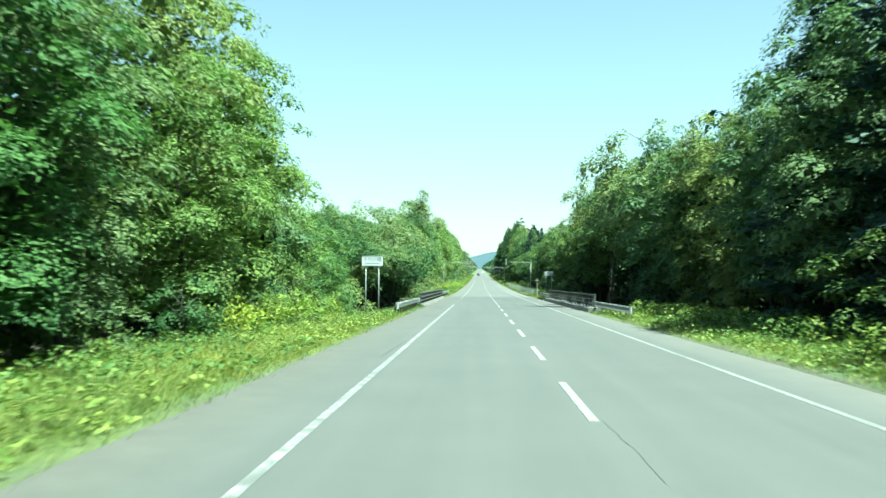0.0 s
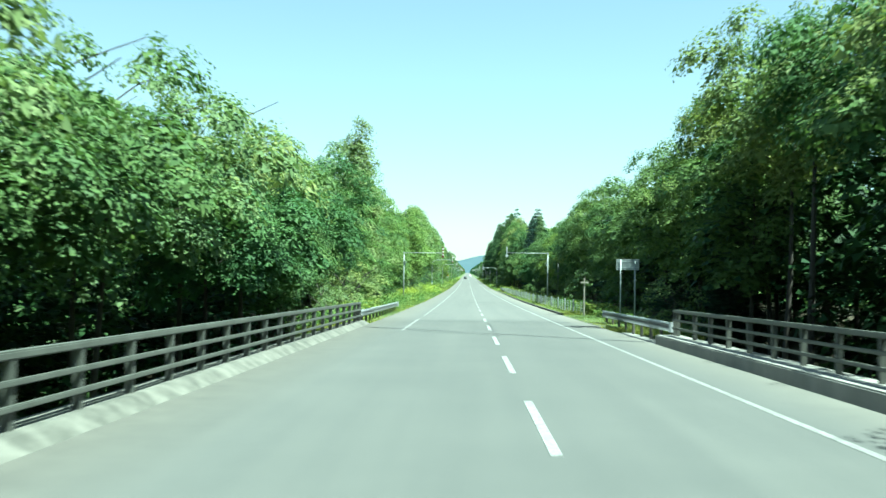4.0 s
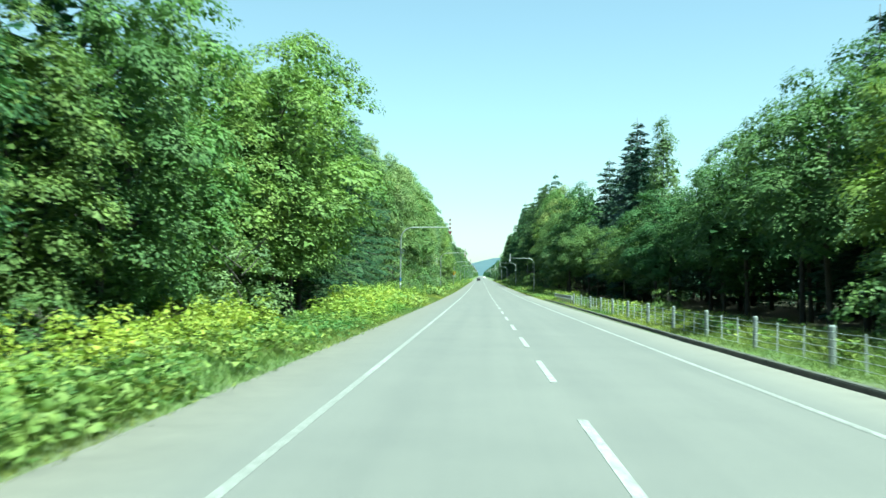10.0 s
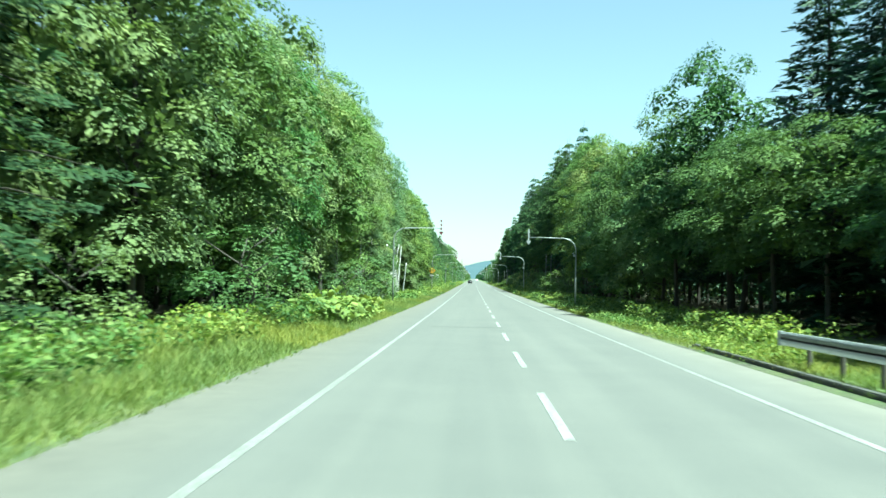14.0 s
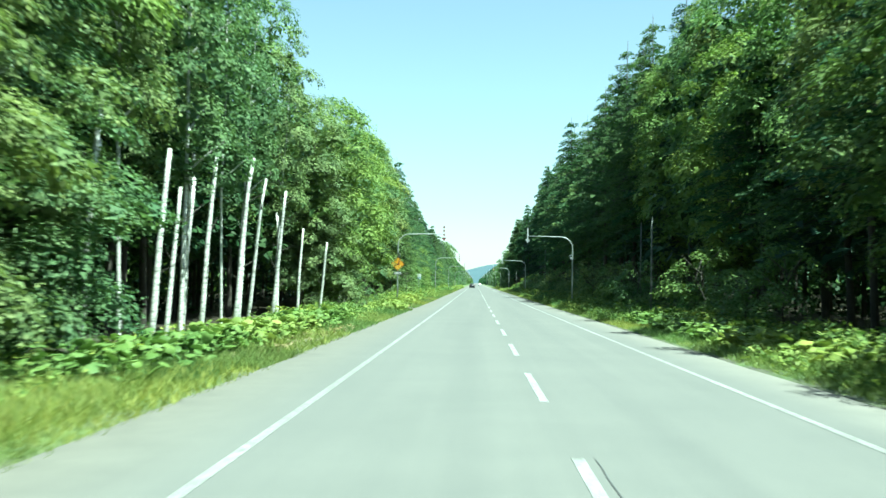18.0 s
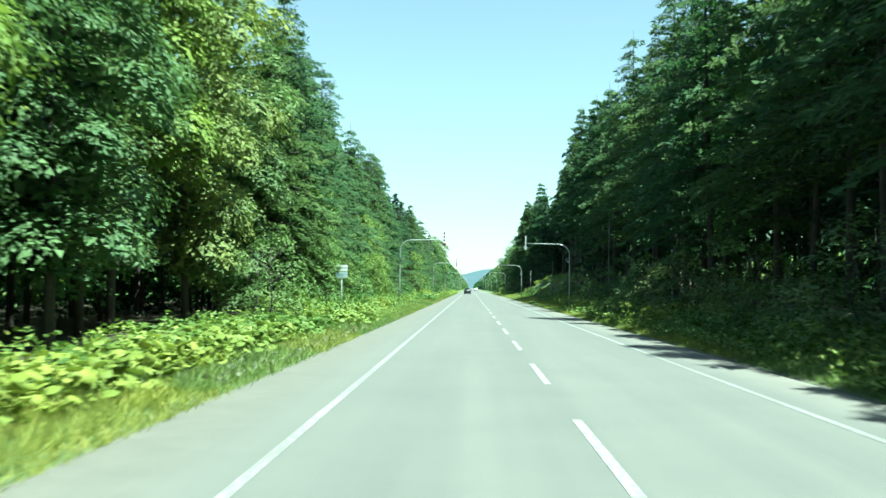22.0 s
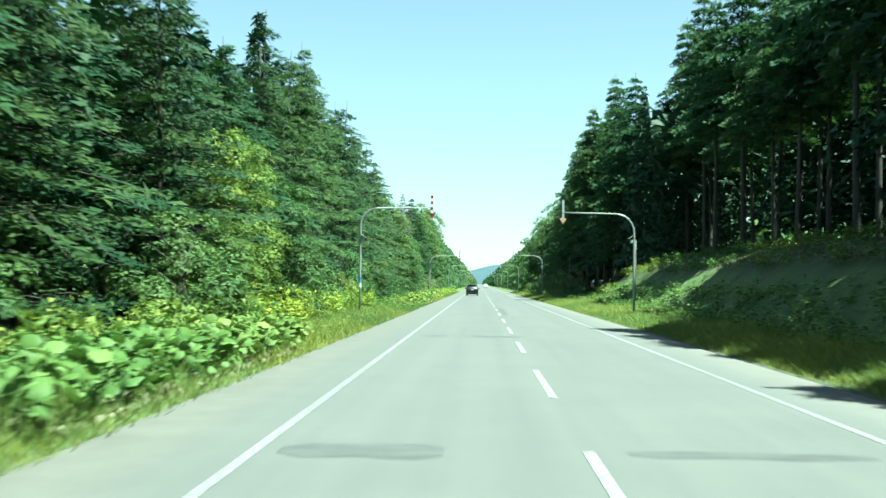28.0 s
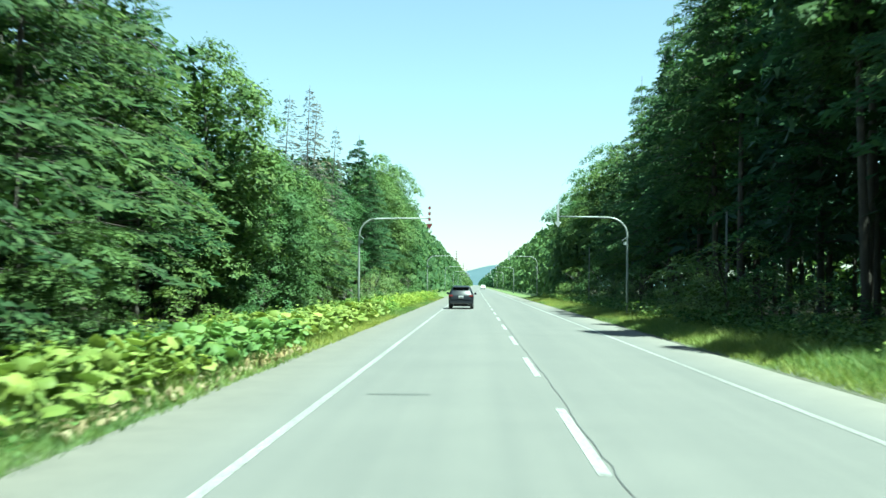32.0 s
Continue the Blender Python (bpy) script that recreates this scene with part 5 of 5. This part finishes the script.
def arrow_pole(x, y, side, top, arm, straight=False, bare=False, turn=0., stickers=False):
    """Snow-country marker: a pole with an arm over the shoulder and an arrow at its end."""
    s = -side          # the arm reaches towards the road
    t = thing("snow_arrow_pole", upright(x, y, rel(x, y), turn), "grey steel pole with overhead arm and red-white striped arrow for snow" if side < 0 else "grey steel pole with overhead arm and arrow marker seen from behind", "marker pole", "snow arrow poles")
    dz = -rel(x, y)
    top += dz
    if straight:
        part("pole", tube([(0, 0, -.8), (0, 0, 2.2), (0, 0, top + .12)], [.075, .07, .06], 12), POLE, t, smooth=True)
        part("arm", tube([(0, 0, top), (s * arm, 0, top + .02)], [.045, .035], 10), POLE, t, smooth=True)
        part("collar", tube([(0, 0, top - .1), (0, 0, top + .1)], .085, 12), POLE, t)
    else:
        pts, R = [(0, 0, -.8), (0, 0, 2.2), (0, 0, top - 1.0)], .95
        for k in range(1, 7):
            a = k / 6 * math.pi / 2
            pts.append((s * R * (1 - math.cos(a)), 0, top - R + R * math.sin(a)))
        pts += [(s * 2.2, 0, top + .03), (s * arm, 0, top + .05)]
        part("pole", tube(pts, [.066, .062, .052] + [.048] * 6 + [.04, .032], 12), POLE, t, smooth=True)
    head = part("marker_backing", boxed(s * arm - .055, -.025 * 1, top - .25, s * arm + .055, .03, top + .7, .01), STEEL, t, "bare metal back of the marker")
    part("marker_mount", boxed(s * arm - .03, .02, top - .05, s * arm + .03, .07, top + .08, .008), STEEL, t)
    f = -1 if side < 0 else 1
    for k in range(6):
        z1 = top + .7 - k * .16
        p = part("band", boxed(s * arm - .065, f * .032 if f > 0 else -.05, z1 - .155, s * arm + .065, f * .05 if f > 0 else -.027, z1, .004), RED if k % 2 == 0 else WHITE, t, "faded red band" if k % 2 == 0 else "white band")
    ar = part("arrow", arrow_head(s), RED if side < 0 else AMBER if not bare else STEEL, t, "faded red arrow" if side < 0 else "pale orange back of the arrow")
    ar.matrix_basis = Matrix.Translation((s * arm, 0, top - .55))
    part("arrow_rim", boxed(s * arm - .045, -.035, top - .28, s * arm + .045, .035, top - .235, .006), STEEL, t)
    # small slanted panel and lamp box on the pole
    pn = part("solar_panel", boxed(-.02, -.16, -.012, .3, .16, .012, .006), SIGNBACK, t, "small tilted solar panel")
    pn.matrix_basis = pose(s * .05, 0, 4.35 + dz, 0, 38 * s if s > 0 else 180 + 38 * s, 0)
    part("lamp_box", boxed(s * .06, -.07, 3.95 + dz, s * .2, .07, 4.12 + dz, .01), STEEL, t)
    if side < 0 and stickers:
        part("sticker", tube([(0, 0, 1.85 + dz), (0, 0, 2.05 + dz)], .067, 12, False), BLUE, t, "blue sticker wrapped round the pole")
        part("sticker", tube([(0, 0, 1.5 + dz), (0, 0, 1.7 + dz)], .067, 12, False), WHITE, t, "white sticker wrapped round the pole")
    return t


for k, (y, z) in enumerate(((165.4, 5.21), (246.0, 6.02), (325.8, 6.12), (404.4, 5.88), (484.6, 5.85), (563.9, 5.78), (641, 5.3), (720.5, 5.5), (800, 5.5), (880, 5.5), (960, 5.5), (1040, 5.5))):
    arrow_pole(-7.6 if k else -7.9, y, -1, z, 3.85 if k else 4.27, straight=(k == 0), stickers=k in (1, 5))
for k, (y, z) in enumerate(((164.6, 5.29), (322.9, 5.36), (403.4, 5.75), (482, 5.48), (562.5, 5.46), (640, 5.4), (719, 5.5), (800, 5.5), (880, 5.5), (960, 5.5), (1040, 5.5))):
    arrow_pole(6.9 if k else 7.78, y, 1, z, 3.7 if k else 4.45, straight=(k == 0), bare=k != 4)


def flat_text(body, size, material, parent, m, name="lettering"):
    cu = bpy.data.curves.new("text", 'FONT')
    cu.body, cu.size, cu.align_x, cu.align_y = body, size, 'CENTER', 'CENTER'
    tmp = new("text", cu)
    bpy.context.view_layer.update()
    me = bpy.data.meshes.new_from_object(tmp.evaluated_get(bpy.context.evaluated_depsgraph_get()))
    bpy.data.objects.remove(tmp)
    ob = part(name, me, material, parent)
    ob.matrix_basis = m
    return ob


def warning_sign(x, y):
    t = thing("animal_warning_sign", upright(x, y - .14, 3.36), "yellow diamond warning sign with dark pictogram and white plate", "road sign")
    d = .59

    def diamond(r, y0, y1, bev=.02):
        bm = bmesh.new()
        box(bm, -r / 1.4142, y0, -r / 1.4142, r / 1.4142, y1, r / 1.4142)
        es = [e for e in bm.edges if abs(e.verts[0].co.y - e.verts[1].co.y) > .001]
        bmesh.ops.bevel(bm, geom=es, offset=.035, segments=3, affect='EDGES')
        bmesh.ops.rotate(bm, verts=bm.verts, cent=(0, 0, 0), matrix=Matrix.Rotation(radians(45), 3, 'Y'))
        return bm
    part("board", diamond(d, -.002, .004), YELLOW, t, "yellow sheet-metal board")
    part("border", diamond(d * .95, -.006, -.003), BLACK, t, "black border line")
    part("face", diamond(d * .885, -.010, -.007), YELLOW, t, "yellow face")
    # plain leaping shape
    bm = bmesh.new()
    for poly in (((-.17, -.05), (.0, -.03), (.07, .05), (.12, -.01), (.16, 0), (.12, -.07), (-.1, -.11)), ((-.17, -.05), (-.1, -.11), (-.2, -.2), (-.25, -.31), (-.27, -.3), (-.21, -.14), (-.21, -.02)),
                 ((.0, -.03), (.07, .05), (.13, .14), (.16, .13), (.15, .2), (.08, .22), (.05, .1)), ((.08, .22), (.11, .22), (.1, .27), (.16, .31), (.14, .33), (.07, .28))):
        a_ = [bm.verts.new((1.15 * px, -.016, 1.1 * pz)) for px, pz in poly]
        bm.faces.new(a_)
    part("pictogram", bm, BROWN, t, "dark brown pictogram")
    part("plate", boxed(-.31, -.006, -.88, .31, .006, -.68, .004), WHITE, t, "white plate under the diamond")
    part("plate_border", boxed(-.29, -.009, -.865, .29, -.007, -.695), BLACK, t, "black plate outline")
    part("plate_face", boxed(-.278, -.013, -.853, .278, -.010, -.707), WHITE, t, "white plate face")
    flat_text("鹿に注意", .13, BLACK, t, pose(0, -.016, -.78, 90, 0, 0))
    for z in (.22, -.22, -.78):
        part("clamp", boxed(-.1, .004, z - .025, .1, .16, z + .025, .006), STEEL, t, "steel clamp")
    return t


warning_sign(-7.6, 404.4)


def bar_rows(parent, x0, x1, z, h, n, y, material, rng_):
    w = (x1 - x0) / n
    for k in range(n):
        part("lettering_bar", boxed(x0 + k * w + .03 * w, y - .003, z - h / 2 * rng_.uniform(.8, 1), x0 + (k + .84) * w, y, z + h / 2), material, parent, "plain dark bar")


def two_post_sign(x0, x1, y, top, high, front, label, cat="road sign", facing=-1):
    t = thing("bridge_name_sign", upright((x0 + x1) / 2, y), label, cat, "bridge name signs")
    w = (x1 - x0) / 2
    part("board", boxed(-w, -.012, top - high, w, .012, top, .008), front, t)
    part("rim", boxed(-w - .01, -.02, top - .012, w + .01, .02, top + .012, .004), STEEL, t, "bright metal rim")
    part("rim", boxed(-w - .01, -.02, top - high - .012, w + .01, .02, top - high + .012, .004), STEEL, t, "bright metal rim")
    base = min(rel(x0, y), rel(x1, y)) - .5
    for px in (-.62 * w, .62 * w):
        part("post", tube([(px, .05 * -facing, base), (px, .05 * -facing, top - .03)], .035, 10), POLE, t, smooth=True)
    for z in (top - .1, top - high + .1):
        part("brace", boxed(-w * .9, -.03 * facing, z - .02, w * .9, -.013 * facing, z + .02, .004), STEEL, t, "steel brace on the board's back")
    return t


r_ = np.random.default_rng(3)
s1 = two_post_sign(-7.84, -6.70, 36.9, 3.14, .52, WHITE, "white bridge name board on two steel posts beside the guardrail")
BLUEGREY = speckled("faded_blue_print", (.2, .27, .36), (.3, .37, .46), 40, 5, .5, 0, .03)
flat_text("千代の橋", .25, BLUEGREY, s1, pose(0, -.016, 2.95, 90, 0, 0))
bar_rows(s1, -.4, .4, 2.74, .06, 9, -.014, BLUEGREY, r_)
two_post_sign(6.3, 7.42, 104.0, 3.16, .5, SIGNBACK, "grey-backed bridge name board on two steel posts seen from behind", facing=1)


def board_sign(x, y):
    t = thing("roadside_notice", upright(x, y), "stacked white and pale blue notice boards on one post", "road sign")
    part("post", tube([(0, .05, rel(x, y) - .5), (0, .05, 2.9)], .04, 10), POLE, t, smooth=True)
    b1 = part("upper_board", boxed(-.32, -.02, 2.58, .32, .02, 2.92, .008), WHITE, t, "white upper board")
    b2 = part("lower_board", boxed(-.32, -.02, 2.22, .32, .02, 2.54, .008), GREYBLUE, t, "pale blue lower board")
    for px0, px1, z, b_ in ((-.28, -.12, 2.8, b1), (-.02, .1, 2.76, b1), (.14, .26, 2.76, b1), (-.22, .22, 2.42, b2), (-.24, .1, 2.33, b2)):
        part("lettering_bar", boxed(px0, -.025, z - .03, px1, -.021, z + .03), BLUEGREY, b_, "plain dark bar")
    return t


board_sign(-8.5, 451.8)

# Weathered wooden cross post
t = thing("cross_post", upright(6.15, 116.0), "weathered wooden post with a short crossbar at the fence's end", "post")
part("post", boxed(-.04, -.04, -.5, .04, .04, 2.35, .01), OLDWOOD, t)
part("crossbar", boxed(-.24, -.09, 2.02, .24, -.05, 2.12, .01), OLDWOOD, t)


def cable_fence(x, y0, y1):
    """Deer fence: stout posts, thin posts between, five cables."""
    H = .84
    f = thing("cable_fence", on_road(x, y0), "low grey cable fence with stout posts on the grassy verge", "fence")
    FENCEPOST = speckled("pale_grey_post", (.22, .24, .235), (.33, .35, .345), 25, 3, .7, .1, .15)
    stout = bpy.data.meshes.new("stout_post")
    bm = tube([(0, 0, -.5), (0, 0, H + .07), (0, 0, H + .1)], [.066, .066, .045], 10)
    bm.to_mesh(stout)
    bm.free()
    stout.materials.append(FENCEPOST)
    thin = bpy.data.meshes.new("thin_post")
    bm = boxed(-.018, -.022, -.4, .018, .022, H, .004)
    bm.to_mesh(thin)
    bm.free()
    thin.materials.append(STEEL)
    L = y1 - y0
    n = int(L / 2)
    for k in range(n + 1):
        y = k * 2.0
        o = new("stout_post" if k % 3 == 0 else "thin_post", stout if k % 3 == 0 else thin)
        o.parent = f
        o.matrix_basis = pose(.03 * math.sin(k * 1.7), y, zr(y0 + y) - zr(y0) - slope(y0) * y, 1.2 * math.sin(k * 2.3), 1.5 * math.sin(k), 0)
    for z in (.13, .3, .47, .64, .8):
        pts = []
        for k in range(2 * n + 1):
            y = k * 1.0
            pts.append((-.05 + .008 * math.sin(k * 2.1 + z * 9), y, zr(y0 + y) - zr(y0) - slope(y0) * y + z - (.015 if k % 2 else 0)))
        part("cable", tube(pts, .009, 5), STEEL, f)
    return f


for a_, b_ in ((117, 141), (141, 165), (165, 189), (189, 213), (213, 237), (237, 249)):
    cable_fence(6.25, a_, b_)

# Thin snow poles on the far verge
DULL = speckled("dull_grey_pole", (.11, .115, .11), (.17, .175, .165), 20, 1.5, .7, .1, .05)
for x, y, h in ((9.6, 172.5, 4.4), (8.2, 373.4, 5.4), (9.9, 387.4, 6.0), (9.8, 479.1, 7.4), (8.5, 519.7, 5.0), (9.3, 577.7, 4.8), (9.4, 628.8, 4.9), (8.0, 668, 4.8)):
    p = thing("snow_pole", upright(x, y), "thin grey snow pole at the forest's edge", "pole", "snow poles")
    part("shaft", tube([(0, 0, rel(x, y) - .5), (0, 0, h * .5), (.02, 0, h)], [.05, .045, .04], 8), DULL, p, smooth=True)
    part("cap", tube([(.02, 0, h - .02), (.02, 0, h + .05)], [.05, .03], 8), DULL, p)


# ---- cars ----
CARPAINT = speckled("dark_blue_black_car_paint", (.006, .009, .015), (.009, .013, .02), 200, 3, .45, .0, 0)
CARWHITE = speckled("white_car_paint", (.55, .56, .56), (.6, .61, .61), 200, 3, .25, 0, 0)
GLASSDARK = speckled("tinted_rear_glass", (.02, .024, .028), (.03, .034, .038), 50, 3, .32, 0, 0)
RUBBER = speckled("black_rubber", (.02, .02, .02), (.035, .035, .035), 60, 5, .85, 0, .2)
LENS = speckled("red_lamp_lens", (.14, .012, .014), (.2, .02, .02), 60, 5, .35, 0, 0)
RIM = speckled("grey_alloy", (.35, .36, .37), (.45, .46, .47), 60, 5, .35, .8, 0)


def suv(m, paint, label):
    """Compact high hatchback car; its tail points to -y."""
    c = thing("car", m, label, "car", "cars")
    # sections: y, half width low, half width shoulder, z low, z shoulder, half width roof, z roof
    secs = [(-2.22, .70, .72, .48, .84, .66, .88), (-2.18, .80, .83, .36, .98, .70, 1.02), (-2.02, .86, .88, .28, 1.02, .68, 1.22), (-1.7, .88, .90, .24, 1.03, .62, 1.56), (-1.2, .88, .90, .22, 1.02, .61, 1.63),
            (0, .88, .90, .22, 1.0, .60, 1.66), (.45, .88, .90, .22, .99, .61, 1.60), (1.0, .88, .89, .22, .98, .70, 1.2), (1.25, .88, .88, .24, .97, .74, 1.02), (1.9, .84, .84, .28, .88, .7, .93), (2.2, .68, .7, .38, .72, .6, .76)]
    bm = bmesh.new()
    rings = []
    for y, a1, a2, z1, z2, a3, z3 in secs:
        half = [(a1 * .93, z1), (a1, z1 + .12), (a2, (z1 + z2) / 2 + .1), (a2 * .985, z2), (a3, z3 - .05), (a3 * .9, z3)]
        pts = [(x, z) for x, z in half] + [(-x, z) for x, z in reversed(half)]
        rings.append([bm.verts.new((x, y, z)) for x, z in pts])
    n = len(rings[0])
    for r1, r2 in zip(rings, rings[1:]):
        for k in range(n):
            bm.faces.new((r1[k], r1[(k + 1) % n], r2[(k + 1) % n], r2[k]))
    bm.faces.new(rings[0])
    bm.faces.new(rings[-1][::-1])
    part("body", bm, paint, c, smooth=True)
    bm = bmesh.new()
    v = [bm.verts.new(p) for p in ((-.62, -2.10, 1.08), (.62, -2.10, 1.08), (.53, -1.79, 1.5), (-.53, -1.79, 1.5))]
    bm.faces.new(v)
    bmesh.ops.solidify(bm, geom=bm.faces[:], thickness=-.03)
    part("rear_window", bm, GLASSDARK, c, "dark tinted rear window")
    for s in (-1, 1):
        bm = bmesh.new()
        v = [bm.verts.new(p) for p in ((s * .905, -1.75, 1.06), (s * .905, .95, 1.04), (s * .66, .45, 1.52), (s * .645, -1.5, 1.55))]
        bm.faces.new(v)
        bmesh.ops.solidify(bm, geom=bm.faces[:], thickness=.02)
        part("side_window", bm, GLASSDARK, c, "dark tinted side window")
        part("tail_light", boxed(s * .56, -2.225, .86, s * .86, -2.08, 1.02, .03), LENS, c, "red tail light")
        mir = part("side_mirror", boxed(s * .92, .55, 1.0, s * 1.1, .68, 1.16, .03), paint, c)
        part("exhaust", tube([(s * .55, -2.24, .32), (s * .55, -2.0, .32)], .035, 8), STEEL, c)
        for y in (-1.32, 1.3):
            w = part("wheel", tube([(s * .66, y, .34), (s * .68, y, .34), (s * .86, y, .34), (s * .88, y, .34)], [.28, .34, .34, .28], 18), RUBBER, c, "black tyre on a grey alloy rim")
            part("rim", tube([(s * .865, y, .34), (s * .89, y, .34)], [.23, .19], 14), RIM, w)
    part("rear_bumper", boxed(-.84, -2.27, .38, .84, -2.1, .66, .05), paint, c)
    part("bumper_insert", boxed(-.7, -2.285, .36, .7, -2.2, .47, .02), RUBBER, c, "black plastic insert")
    part("spoiler", boxed(-.58, -1.98, 1.5, .58, -1.62, 1.56, .02), paint, c)
    pl = part("number_plate", boxed(-.17, -2.262, .78, .17, -2.235, .94, .004), WHITE, c, "white number plate")
    part("plate_bar", boxed(-.13, -2.267, .82, .13, -2.263, .87), BLACK, pl, "plain dark bar")
    part("underbody", boxed(-.8, -2.0, .2, .8, 2.0, .34), RUBBER, c)
    return c


suv(on_road(-2.2, 659.5), CARPAINT, "dark blue-black compact sport utility car driving in the lane")
suv(on_road(1.7, 965, 0, 180), CARWHITE, "white car coming the other way far down the road")
